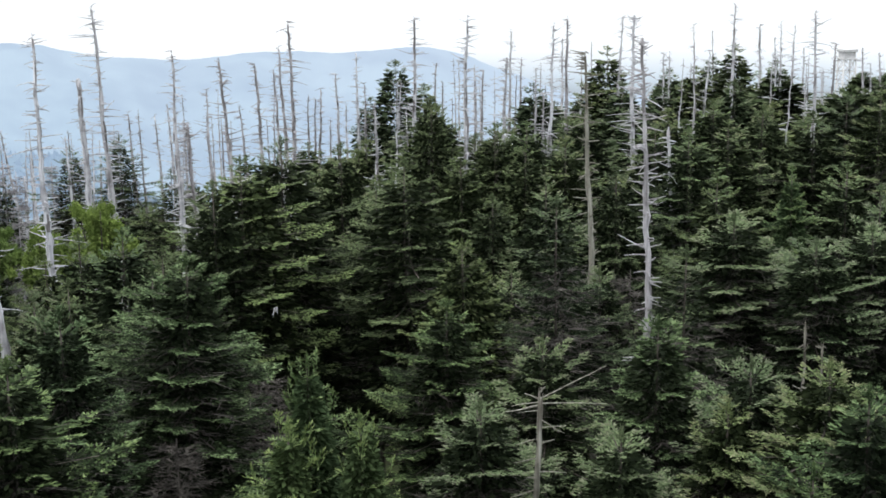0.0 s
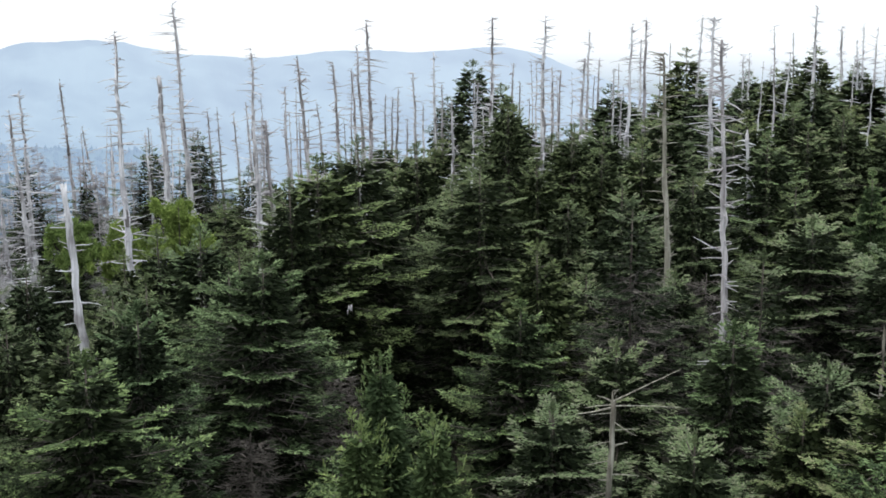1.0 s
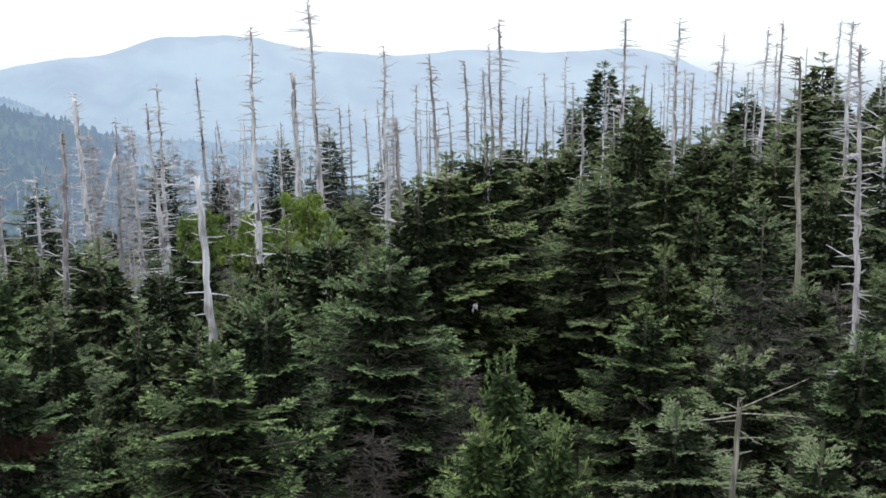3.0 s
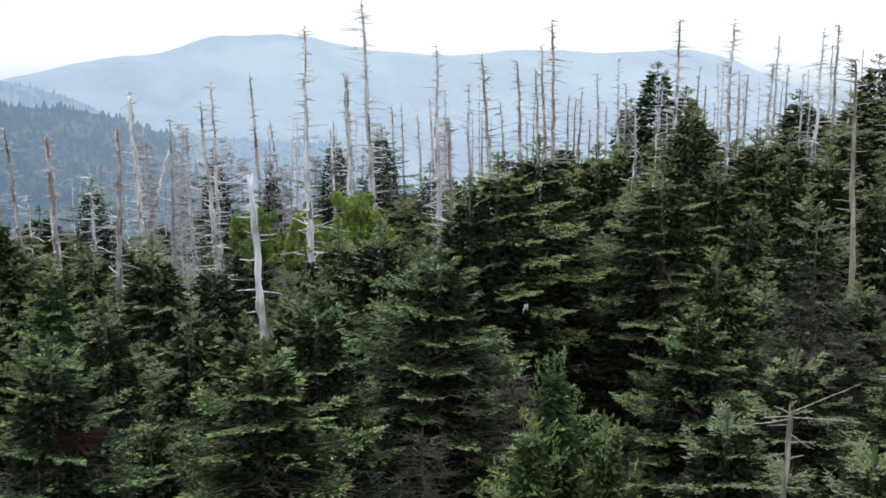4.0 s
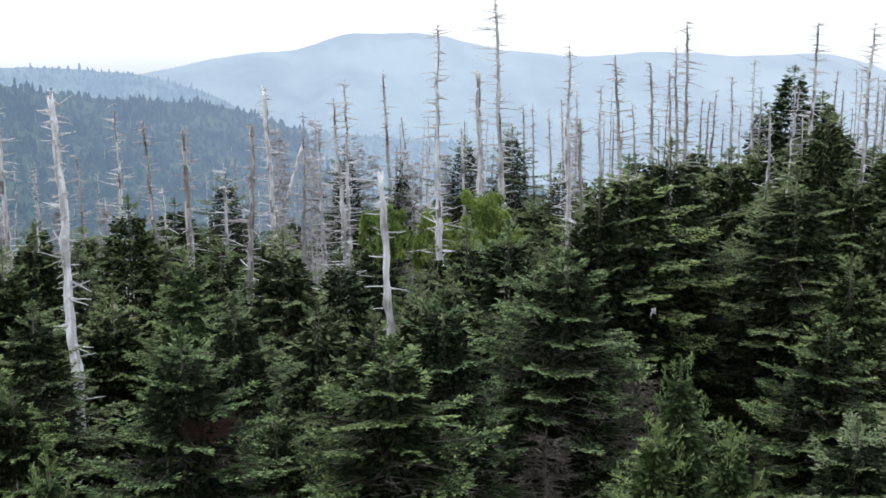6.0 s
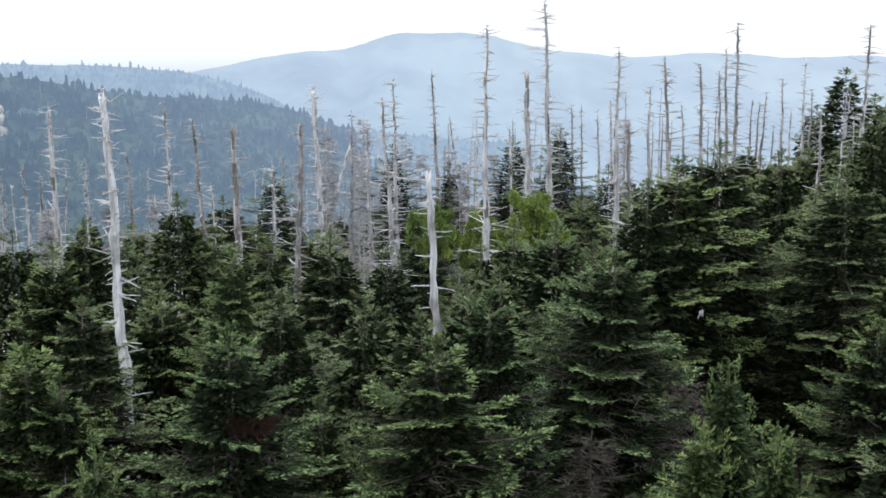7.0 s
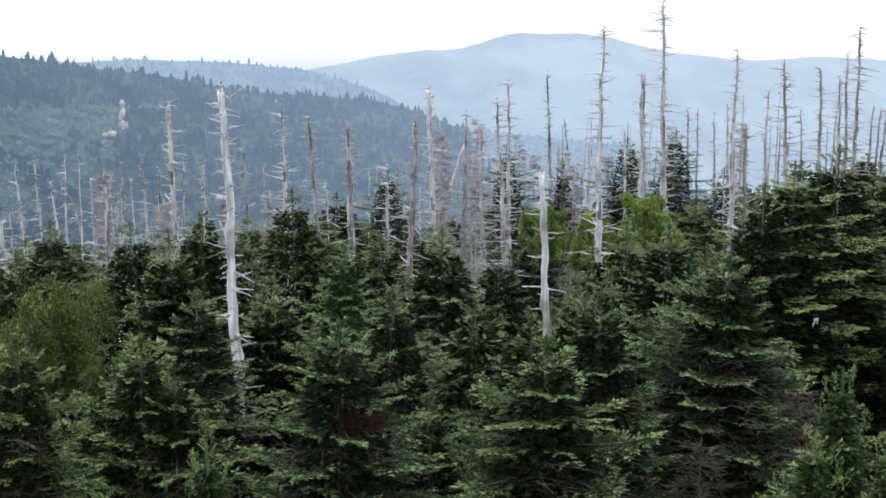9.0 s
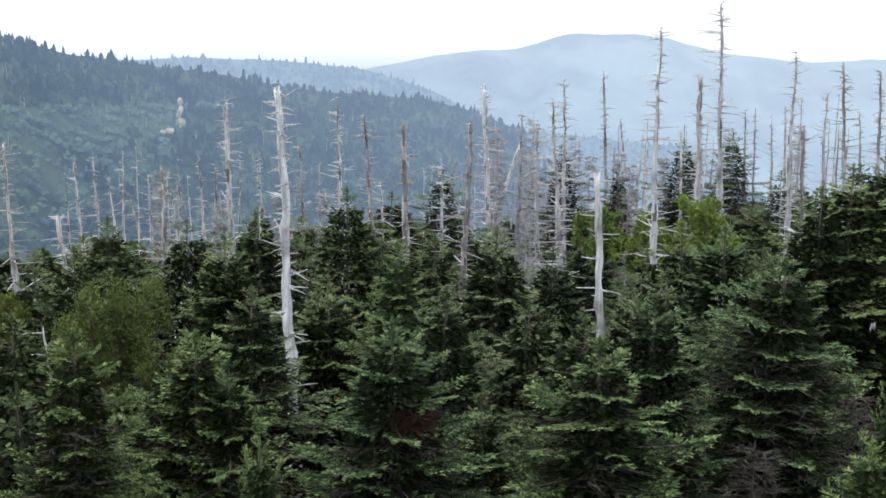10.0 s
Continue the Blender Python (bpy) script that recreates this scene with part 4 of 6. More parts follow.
fir(1.38, 43.98, 8.55, 1.00, "dark1", 146, "dark ragged fir standing among dead trunks")
fir(3.40, 43.87, 8.28, 0.90, "mid2", 177, "dark green fir with tiered boughs in the forest")
fir(5.94, 43.60, 8.60, 1.00, "mid4", 180, "dark green fir with tiered boughs in the forest")
fir(8.14, 44.26, 8.56, 1.10, "mid3", 345, "dark green fir with tiered boughs in the forest")
fir(1.53, 45.97, 8.32, 1.00, "mid0", 179, "dark green fir with tiered boughs in the forest")
fir(10.69, 44.74, 8.70, 1.10, "mid0", 125, "dark green fir with tiered boughs in the forest")
fir(12.50, 44.27, 9.39, 1.10, "mid4", 80, "dark green fir with tiered boughs in the forest")
fir(2.41, 45.94, 8.37, 0.95, "mid1", 74, "dark green fir with tiered boughs in the forest")
fir(12.10, 46.45, 8.96, 1.10, "mid2", 72, "dark green fir with tiered boughs in the forest")
fir(9.68, 47.01, 8.58, 1.00, "dark1", 318, "dark ragged fir standing among dead trunks")
fir(-2.37, 48.41, 1.91, 0.90, "dark0", 315, "dark shaded fir standing low between taller firs")
fir(-5.13, 49.51, 1.42, 0.95, "mid3", 265, "dark shaded fir standing low between taller firs")
fir(-25.03, 43.13, 0.92, 0.91, "dark0", 259, "dark shaded fir standing low between taller firs")
fir(-12.24, 48.53, 1.59, 0.82, "dark0", 306, "dark shaded fir standing low between taller firs")
fir(3.02, 50.02, 1.47, 0.95, "dark0", 88, "dark shaded fir standing low between taller firs")
fir(-28.81, 42.26, 0.06, 0.93, "dark0", 61, "dark shaded fir standing low between taller firs")
fir(-10.68, 59.04, 4.82, 1.00, "airy0", 350, "dark ragged fir standing among dead trunks")
fir(-17.28, 59.54, 4.48, 0.80, "airy0", 61, "dark ragged fir standing among dead trunks")
fir(-29.19, 40.60, 3.36, 1.08, "mid3", 190, "dark green fir with layered boughs in the forest")
fir(-14.80, 47.76, 4.04, 0.98, "dark1", 116, "dark ragged fir standing among dead trunks")
fir(-0.30, 50.00, 8.32, 1.10, "dark1", 106, "dark ragged fir standing among dead trunks")
fir(0.93, 49.99, 7.38, 0.94, "mid2", 290, "dark green fir with layered boughs in the forest")
fir(3.22, 49.90, 7.19, 1.15, "dark0", 55, "dark ragged fir standing among dead trunks")
fir(7.16, 49.48, 8.22, 1.15, "mid3", 113, "dark green fir with layered boughs in the forest")
fir(11.47, 48.67, 8.20, 1.15, "mid0", 42, "dark green fir with layered boughs in the forest")
fir(-29.29, 42.97, 3.40, 1.15, "dark1", 53, "dark ragged fir standing among dead trunks")
fir(-24.65, 45.79, 3.61, 1.12, "dark0", 101, "dark ragged fir standing among dead trunks")
fir(10.52, 50.93, 8.09, 1.15, "mid4", 251, "dark green fir with layered boughs in the forest")
fir(4.84, 53.78, 7.66, 1.05, "mid0", 208, "dark green fir with layered boughs in the forest")
fir(2.09, 53.96, 7.37, 1.05, "mid4", 161, "dark green fir with layered boughs in the forest")
fir(-29.84, 46.20, 2.98, 1.12, "mid0", 61, "dark green fir with layered boughs in the forest")
fir(-23.39, 50.88, 4.27, 1.12, "dark1", 287, "dark ragged fir standing among dead trunks")
fir(9.58, 55.17, 7.73, 1.15, "mid1", 287, "dark green fir with layered boughs in the forest")
fir(-22.46, 53.48, 4.86, 1.08, "airy0", 84, "dark ragged fir standing among dead trunks")
fir(-18.88, 56.95, 5.50, 0.91, "airy0", 21, "dark ragged fir standing among dead trunks")
fir(7.10, 59.58, 6.67, 1.15, "far0", 115, "dark ragged fir standing among dead trunks")
fir(-16.26, 66.03, 4.69, 1.15, "airy0", 52, "dark ragged fir standing among dead trunks")
fir(-14.22, 66.50, 5.05, 1.15, "airy0", 287, "dark ragged fir standing among dead trunks")
fir(3.98, 69.89, 6.60, 1.15, "far1", 187, "dark ragged fir standing among dead trunks")
fir(7.49, 71.61, 8.05, 1.15, "far2", 182, "dark ragged fir standing among dead trunks")
fir(-2.42, 74.96, 7.23, 1.15, "far0", 104, "dark ragged fir standing among dead trunks")
fir(16.34, 76.27, 6.84, 1.15, "far0", 182, "dark ragged fir standing among dead trunks")
fir(-1.14, 79.99, 5.48, 1.15, "far2", 348, "dark ragged fir standing among dead trunks")
fir(-4.02, 81.90, 4.54, 1.15, "far1", 85, "dark ragged fir standing among dead trunks")
fir(13.44, 82.92, 5.84, 1.15, "far2", 276, "dark ragged fir standing among dead trunks")
fir(15.61, 83.55, 6.93, 1.15, "far1", 5, "dark ragged fir standing among dead trunks")
fir(12.32, 85.11, 5.53, 1.15, "far0", 112, "dark ragged fir standing among dead trunks")
fir(15.33, 88.69, 5.74, 1.15, "far1", 335, "small dark green fir on the forest edge")

# the rest of the stand
fir(-18.63, 48.27, 3.87, 1.12, "dark0", 177, "dark ragged fir standing among dead trunks")
fir(6.36, 52.04, 5.91, 1.15, "far0", 299, "small dark green fir on the forest edge")
fir(-22.68, 48.53, 3.57, 1.15, "far1", 262, "small dark green fir on the forest edge")
fir(-21.22, 50.54, 1.73, 1.04, "far0", 89, "small dark green fir on the forest edge")
fir(-18.66, 53.62, -0.25, 0.72, "far2", 268, "small dark green fir on the forest edge")
fir(-17.37, 53.41, 2.15, 0.93, "dark0", 16, "dark ragged fir standing among dead trunks")
fir(-19.88, 54.99, 0.90, 0.81, "dark1", 248, "dark ragged fir standing among dead trunks")
fir(-2.75, 61.59, 3.94, 1.15, "far1", 180, "small dark green fir on the forest edge")
fir(-38.45, 52.63, 0.79, 1.15, "far0", 332, "small dark green fir on the forest edge")
fir(-30.93, 57.96, 1.29, 1.15, "far0", 116, "dark ragged fir standing among dead trunks")
fir(-23.52, 61.52, 1.02, 1.15, "far2", 0, "dark ragged fir standing among dead trunks")
fir(-18.93, 63.13, 1.62, 1.15, "far0", 353, "small dark green fir on the forest edge")
fir(5.10, 64.46, 5.81, 1.15, "far1", 36, "small dark green fir on the forest edge")
fir(-12.89, 65.05, 2.38, 1.15, "far0", 225, "dark ragged fir standing among dead trunks")
fir(7.81, 68.39, 6.79, 1.15, "far2", 173, "small dark green fir on the forest edge")
fir(-10.72, 69.09, 2.47, 1.15, "far2", 150, "small dark green fir on the forest edge")
fir(-4.14, 71.92, 3.36, 1.15, "far0", 82, "dark ragged fir standing among dead trunks")
fir(-3.81, 72.41, 3.77, 1.15, "far0", 56, "dark ragged fir standing among dead trunks")
fir(-2.14, 71.19, 4.31, 1.15, "far0", 40, "small dark green fir on the forest edge")
fir(15.58, 73.35, 5.15, 1.15, "far0", 334, "dark ragged fir standing among dead trunks")
fir(-41.25, 62.18, -1.97, 1.15, "far2", 321, "dark ragged fir standing among dead trunks")
fir(-38.90, 63.21, -1.89, 1.14, "far0", 145, "dark ragged fir standing among dead trunks")
fir(-38.79, 63.64, -1.21, 1.15, "far0", 153, "dark ragged fir standing among dead trunks")
fir(-5.32, 74.88, 3.08, 1.15, "far2", 158, "dark ragged fir standing among dead trunks")
fir(13.87, 74.26, 6.09, 1.15, "far0", 200, "small dark green fir on the forest edge")
fir(18.13, 72.50, 4.56, 1.15, "far0", 113, "dark ragged fir standing among dead trunks")
fir(-46.64, 65.30, -2.92, 1.11, "far0", 281, "dark ragged fir standing among dead trunks")
fir(-6.63, 80.60, 1.89, 1.15, "far2", 185, "dark ragged fir standing among dead trunks")
fir(11.66, 82.40, 4.77, 1.15, "far1", 282, "small dark green fir on the forest edge")
fir(-50.82, 72.43, -3.82, 1.15, "far1", 70, "small dark green fir on the forest edge")
fir(-23.70, 84.24, -2.42, 1.14, "far0", 25, "dark ragged fir standing among dead trunks")
fir(-11.48, 87.51, 0.66, 1.15, "far1", 297, "dark ragged fir standing among dead trunks")
fir(25.35, 93.29, 3.16, 1.15, "far1", 294, "small dark green fir on the forest edge")
fir(-51.17, 89.94, -5.96, 1.15, "far2", 210, "dark ragged fir standing among dead trunks")
fir(-47.61, 91.55, -7.06, 1.15, "far0", 206, "small dark green fir on the forest edge")
fir(-9.30, 102.66, -1.04, 1.15, "far2", 30, "small dark green fir on the forest edge")
fir(27.63, 98.49, 2.94, 1.15, "far2", 94, "small dark green fir on the forest edge")
bare_fir(-4.32, 23.10, 6.73, 2.55, 1310, "half-dead fir of bare grey-brown twigs among live firs")
bare_fir(-3.67, 29.77, 5.70, 2.40, 1470, "half-dead fir of bare grey-brown twigs among live firs")
bare_fir(-4.82, 28.39, 5.75, 2.50, 1950, "half-dead fir of bare grey-brown twigs among live firs")
bare_fir(-9.71, 22.49, 6.33, 1.19, 1315, "half-dead fir of bare grey-brown twigs among live firs")
bare_fir(6.46, 28.78, 7.51, 2.15, 2155, "half-dead fir of bare grey-brown twigs among live firs")
bare_fir(3.61, 29.78, 7.73, 2.48, 1880, "half-dead fir of bare grey-brown twigs among live firs")
bare_fir(1.67, 28.95, 7.05, 2.13, 1710, "half-dead fir of bare grey-brown twigs among live firs")
bare_fir(-21.88, 58.01, 5.57, 1.11, 1540, "leafless grey dead fir with fine brittle twigs", DEAD_BROWN, 2)
bare_fir(-19.46, 54.64, 5.61, 1.12, 1590, "leafless grey dead fir with fine brittle twigs", DEAD_BROWN, 2)
bare_fir(-21.11, 62.53, 4.00, 1.08, 1635, "leafless grey dead fir with fine brittle twigs", DEAD_BROWN, 2)
bare_fir(-19.01, 61.11, 4.72, 1.23, 1700, "leafless grey dead fir with fine brittle twigs", DEAD_BROWN, 2)
bare_fir(-16.33, 57.74, 5.07, 1.07, 1770, "leafless grey dead fir with fine brittle twigs", DEAD_BROWN, 2)
bare_fir(-17.05, 65.83, 4.09, 1.31, 1830, "leafless grey dead fir with fine brittle twigs", DEAD_BROWN, 2)
bare_fir(-16.65, 70.05, 3.58, 1.28, 1885, "leafless grey dead fir with fine brittle twigs", DEAD_BROWN, 2)
bare_fir(-14.55, 68.47, 3.69, 1.35, 1950, "leafless grey dead fir with fine brittle twigs", DEAD_BROWN, 2)
bare_fir(-27.42, 41.81, 6.46, 1.11, 930, "leafless grey dead fir with fine brittle twigs", DEAD_BROWN, 2)
bare_fir(-24.80, 41.10, 5.78, 1.07, 1040, "leafless grey dead fir with fine brittle twigs", DEAD_BROWN, 2)
bare_fir(-27.01, 49.05, 4.81, 1.08, 1150, "leafless grey dead fir with fine brittle twigs", DEAD_BROWN, 2)
bare_fir(-24.68, 48.03, 4.85, 1.04, 1230, "leafless grey dead fir with fine brittle twigs", DEAD_BROWN, 2)
bare_fir(-21.35, 56.07, 6.47, 1.24, 1000, "leafless grey dead fir with fine brittle twigs", DEAD_BROWN, 2)
bare_fir(-21.28, 60.36, 6.27, 1.32, 1070, "leafless grey dead fir with fine brittle twigs", DEAD_BROWN, 2)
bare_fir(-20.22, 62.83, 5.19, 1.27, 1150, "leafless grey dead fir with fine brittle twigs", DEAD_BROWN, 2)
bare_fir(-17.32, 59.53, 5.18, 1.19, 1230, "leafless grey dead fir with fine brittle twigs", DEAD_BROWN, 2)
bare_fir(-15.25, 70.37, 4.97, 1.39, 1420, "leafless grey dead fir with fine brittle twigs", DEAD_BROWN, 2)
bare_fir(-12.82, 74.91, 4.61, 1.46, 1540, "leafless grey dead fir with fine brittle twigs", DEAD_BROWN, 2)
fir(-20.71, 69.36, -2.07, 0.65, "far1", 323, "small dark green fir on the forest edge")
fir(-12.17, 55.34, 2.20, 0.74, "dark0", 76, "dark shaded fir in a gap between lighter crowns")
fir(2.39, 75.53, 0.26, 1.10, "far2", 201, "dark ragged fir standing among dead trunks")
fir(-44.42, 51.85, -0.30, 1.10, "far0", 125, "dark ragged fir standing among dead trunks")
fir(-3.31, 56.73, 2.54, 0.71, "dark1", 322, "dark shaded fir in a gap between lighter crowns")
fir(-32.89, 53.61, -1.92, 0.91, "far0", 152, "dark ragged fir standing among dead trunks")
fir(-27.99, 50.87, 0.24, 0.63, "dark0", 86, "dark shaded fir in a gap between lighter crowns")
fir(24.44, 65.03, 5.19, 1.15, "far1", 175, "dark ragged fir standing among dead trunks")
fir(-4.83, 67.90, 0.90, 1.15, "far2", 241, "dark ragged fir standing among dead trunks")
fir(-33.63, 61.70, -2.87, 0.74, "far2", 37, "small dark green fir on the forest edge")
fir(-39.63, 43.55, 1.07, 1.15, "far1", 313, "small dark green fir on the forest edge")
fir(-26.48, 69.62, -0.43, 1.08, "far2", 193, "dark ragged fir standing among dead trunks")
fir(16.29, 59.40, 3.67, 1.15, "far2", 16, "dark ragged fir standing among dead trunks")
fir(19.33, 66.73, 3.15, 0.98, "far2", 145, "small dark green fir on the forest edge")
fir(-6.78, 64.58, 1.33, 1.05, "far2", 128, "small dark green fir on the forest edge")
fir(-10.33, 48.60, 2.93, 0.93, "mid1", 8, "dark green fir with layered boughs in the forest")
fir(-7.02, 52.67, 1.85, 0.96, "dark0", 163, "dark shaded fir in a gap between lighter crowns")
fir(21.67, 59.81, 4.45, 1.15, "far2", 0, "small dark green fir on the forest edge")
fir(-26.95, 63.16, -1.53, 1.03, "far1", 217, "small dark green fir on the forest edge")
fir(16.07, 52.74, 5.40, 1.15, "dark1", 298, "dark ragged fir standing among dead trunks")
fir(-36.00, 45.33, 1.51, 1.04, "dark0", 305, "dark ragged fir standing among dead trunks")
fir(12.41, 59.47, 4.37, 0.90, "far2", 238, "small dark green fir on the forest edge")
fir(-13.74, 51.79, 1.97, 0.68, "dark0", 202, "dark ragged fir standing among dead trunks")
fir(23.57, 70.15, 3.60, 1.15, "far0", 37, "small dark green fir on the forest edge")
fir(14.06, 68.79, 3.30, 0.85, "far2", 16, "small dark green fir on the forest edge")
fir(0.90, 61.23, 2.66, 1.12, "far0", 324, "small dark green fir on the forest edge")
fir(-10.60, 59.22, 1.11, 1.06, "far2", 39, "dark ragged fir standing among dead trunks")
fir(2.38, 57.46, 3.09, 1.05, "dark0", 121, "dark shaded fir in a gap between lighter crowns")
fir(-30.58, 68.76, -1.05, 1.15, "far0", 56, "dark ragged fir standing among dead trunks")
fir(20.72, 55.85, 3.34, 0.86, "far0", 334, "small dark green fir on the forest edge")
fir(-48.01, 54.24, -1.45, 1.04, "far1", 195, "small dark green fir on the forest edge")
fir(15.31, 48.27, 5.04, 0.96, "dark0", 239, "dark ragged fir standing among dead trunks")
fir(-22.56, 66.00, -0.89, 1.14, "far1", 249, "small dark green fir on the forest edge")
fir(10.32, 65.04, 4.16, 1.15, "far0", 342, "small dark green fir on the forest edge")
fir(-33.09, 35.61, 2.71, 1.15, "dark1", 324, "dark ragged fir standing among dead trunks")
fir(-13.86, 74.15, -0.97, 1.13, "far0", 356, "dark ragged fir standing among dead trunks")
fir(-18.53, 73.31, -2.83, 0.60, "far0", 310, "small dark green fir on the forest edge")
fir(-14.91, 61.29, 0.12, 0.78, "far0", 136, "small dark green fir on the forest edge")
fir(-35.00, 50.46, -1.22, 0.62, "far1", 308, "small dark green fir on the forest edge")
fir(-35.20, 65.61, -3.93, 0.82, "far0", 328, "small dark green fir on the forest edge")
fir(-25.93, 55.67, -1.15, 1.09, "far0", 331, "dark ragged fir standing among dead trunks")
fir(-38.59, 48.35, -1.54, 1.11, "far0", 132, "dark ragged fir standing among dead trunks")
fir(-44.98, 57.71, -1.58, 1.15, "far0", 24, "small dark green fir on the forest edge")
fir(-41.19, 56.53, -3.20, 0.95, "far0", 204, "small dark green fir on the forest edge")
fir(-6.92, 60.17, 0.89, 0.90, "far0", 154, "small dark green fir on the forest edge")
fir(0.12, 65.87, 0.85, 1.06, "far1", 334, "small dark green fir on the forest edge")
fir(-4.32, 49.30, 3.15, 1.09, "dark0", 359, "dark shaded fir in a gap between lighter crowns")
fir(-34.93, 39.69, 1.85, 1.15, "far0", 233, "small dark green fir on the forest edge")
fir(15.17, 64.76, 3.16, 1.15, "far0", 184, "small dark green fir on the forest edge")
fir(-3.29, 52.68, 3.43, 0.78, "dark1", 216, "dark shaded fir in a gap between lighter crowns")
fir(-25.53, 42.43, 1.91, 0.77, "dark0", 204, "dark ragged fir standing among dead trunks")
fir(19.11, 49.96, 5.02, 1.15, "far1", 86, "small dark green fir on the forest edge")
fir(-42.76, 46.00, -0.20, 1.15, "far0", 338, "dark ragged fir standing among dead trunks")
fir(-35.79, 58.37, -3.09, 0.61, "far1", 317, "small dark green fir on the forest edge")
fir(-49.09, 58.01, -2.95, 0.91, "far1", 82, "small dark green fir on the forest edge")
fir(-9.27, 74.03, -0.95, 1.15, "far2", 189, "dark ragged fir standing among dead trunks")
fir(-15.32, 57.35, 0.56, 0.60, "dark0", 167, "dark ragged fir standing among dead trunks")
fir(-32.73, 44.06, 0.72, 0.79, "dark1", 178, "dark shaded fir in a gap between lighter crowns")
fir(-27.35, 59.22, -1.43, 1.15, "far0", 338, "dark ragged fir standing among dead trunks")
fir(13.22, 55.54, 5.01, 0.79, "dark1", 98, "dark ragged fir standing among dead trunks")
fir(-23.49, 72.25, -0.43, 1.10, "far0", 65, "small dark green fir on the forest edge")
fill_far(320, 31)

# a pale dead sprig at a bough's end, and a patch of rust-brown needles inside a crown
RUST = wood("rusty_needles", (0.014, 0.008, 0.006), (0.034, 0.018, 0.013), (0.066, 0.036, 0.027), 0.5)


def dead_sprig(tree, place, size, seed):
    rng = np.random.default_rng(seed)
    vs, fs, at = [], [], 0
    for k in range(9):
        q = np.linspace(0, 1, 4)[:, None]
        way = np.array([rng.uniform(-0.35, 0.35), rng.uniform(-0.35, 0.35), rng.uniform(-1.0, 0.45)]) * size
        v, f = tube(rng.normal(0, 0.12, 3) * size + way * q + np.array([0, 0, -0.15 * size]) * q * q, [0.007, 0.006, 0.004, 0.002], 5)
        vs.append(v)
        fs.append(f + at)
        at += len(v)
    local = tree.matrix_basis.inverted() @ Vector(place)
    part("dead_sprig", mesh_of("dead_sprig", np.concatenate(vs), np.concatenate(fs), [DEAD], smooth=True), tree, "pale bleached dead sprig", Matrix.Translation(local))


def rusty_patch(tree, place, size, seed):
    rng = np.random.default_rng(seed)
    v, f = twig_arrays(size * 2, size, rng, 0.02)
    local = tree.matrix_basis.inverted() @ (Vector(place) - Vector((0, 0, size * 1.3)))
    part("rusty_brush", mesh_of("rusty_brush", v, f, [RUST]), tree, "rust-brown dead needles", Matrix.Translation(local))


dead_sprig(FIR_GREY, (-2.83, 24.44, 8.46), 0.16, 41)
rusty_patch(FIR_BROAD, (-7.54, 17.17, 8.48), 0.13, 42)

# broad-leaved trees among the firs
broadleaf(-17.86, 25.34, 7.82, 1.27, 0.062, LEAF_OLIVE, 1, "olive green broad-leaved tree with a full feathery crown")
broadleaf(-9.19, 39.96, 7.48, 0.99, 0.075, LEAF, 2, "bright yellow-green broad-leaved tree among dead trunks")
broadleaf(-12.02, 39.72, 6.99, 0.76, 0.075, LEAF, 3, "bright yellow-green broad-leaved tree among dead trunks")
broadleaf(-10.48, 39.64, 6.82, 0.90, 0.075, LEAF, 5, "low yellow-green broad-leaved tree below dead trunks")
broadleaf(-22.79, 27.87, 6.17, 0.79, 0.065, LEAF_OLIVE, 4, "olive green broad-leaved tree with a full feathery crown")
lattice_tower(30.10, 116.16, 3.46, 0.96)

# dead trunks
snag(-40.02, 54.36, 3.61, -0.058, -0.043, 0.138, "grey", 501, 30, 0.86, 0.20, "bleached grey dead fir trunk tapering to a bare spire")
snag(-48.48, 67.46, 1.19, -0.043, -0.031, 0.138, "grey", 502, 30, 0.86, 0.20, "bleached grey dead fir trunk tapering to a bare spire")
snag(-51.81, 73.59, -1.23, -0.067, -0.047, 0.138, "grey", 503, 35, 0.86, 0.20, "bleached grey dead fir trunk tapering to a bare spire")
snag(-50.98, 74.17, -2.16, -0.210, -0.143, 0.138, "brown", 504, 32, 0.86, 0.20, "leaning weathered brown-grey dead fir trunk tapering to a bare spire")
snag(-42.84, 64.16, 1.25, -0.038, -0.026, 0.138, "grey", 505, 27, 0.86, 0.20, "bleached grey dead fir trunk tapering to a bare spire")
snag(-24.65, 37.65, 7.22, -0.029, -0.019, 0.138, "brown", 506, 32, 1.11, 0.20, "weathered brown-grey dead fir trunk tapering to a bare spire")
snag(-24.46, 37.89, 6.44, -0.027, -0.017, 0.092, "grey", 507, 30, 0.99, 0.20, "bleached grey dead fir trunk tapering to a bare spire")
snag(-48.51, 75.81, -1.09, -0.004, -0.002, 0.138, "grey", 508, 34, 0.86, 0.20, "bleached grey dead fir trunk tapering to a bare spire")
snag(-40.74, 65.51, 2.12, -0.047, -0.029, 0.138, "grey", 509, 29, 0.86, 0.20, "bleached grey dead fir trunk tapering to a bare spire")
snag(-40.05, 65.93, 1.57, 0.017, 0.010, 0.138, "grey", 510, 27, 0.86, 0.20, "bleached grey dead fir trunk tapering to a bare spire")
snag(-27.70, 46.35, 7.81, -0.027, -0.016, 0.138, "grey", 511, 37, 1.11, 0.50, "bleached grey broken-topped dead trunk with bare branch stubs")
snag(-52.12, 91.15, -2.60, -0.089, -0.051, 0.121, "grey", 512, 42, 0.82, 0.20, "bleached grey dead fir trunk tapering to a bare spire")
snag(-13.07, 23.63, 11.67, -0.036, -0.020, 0.120, "grey", 513, 42, 0.82, 0.50, "bleached grey broken-topped dead trunk with bare branch stubs", single=True)
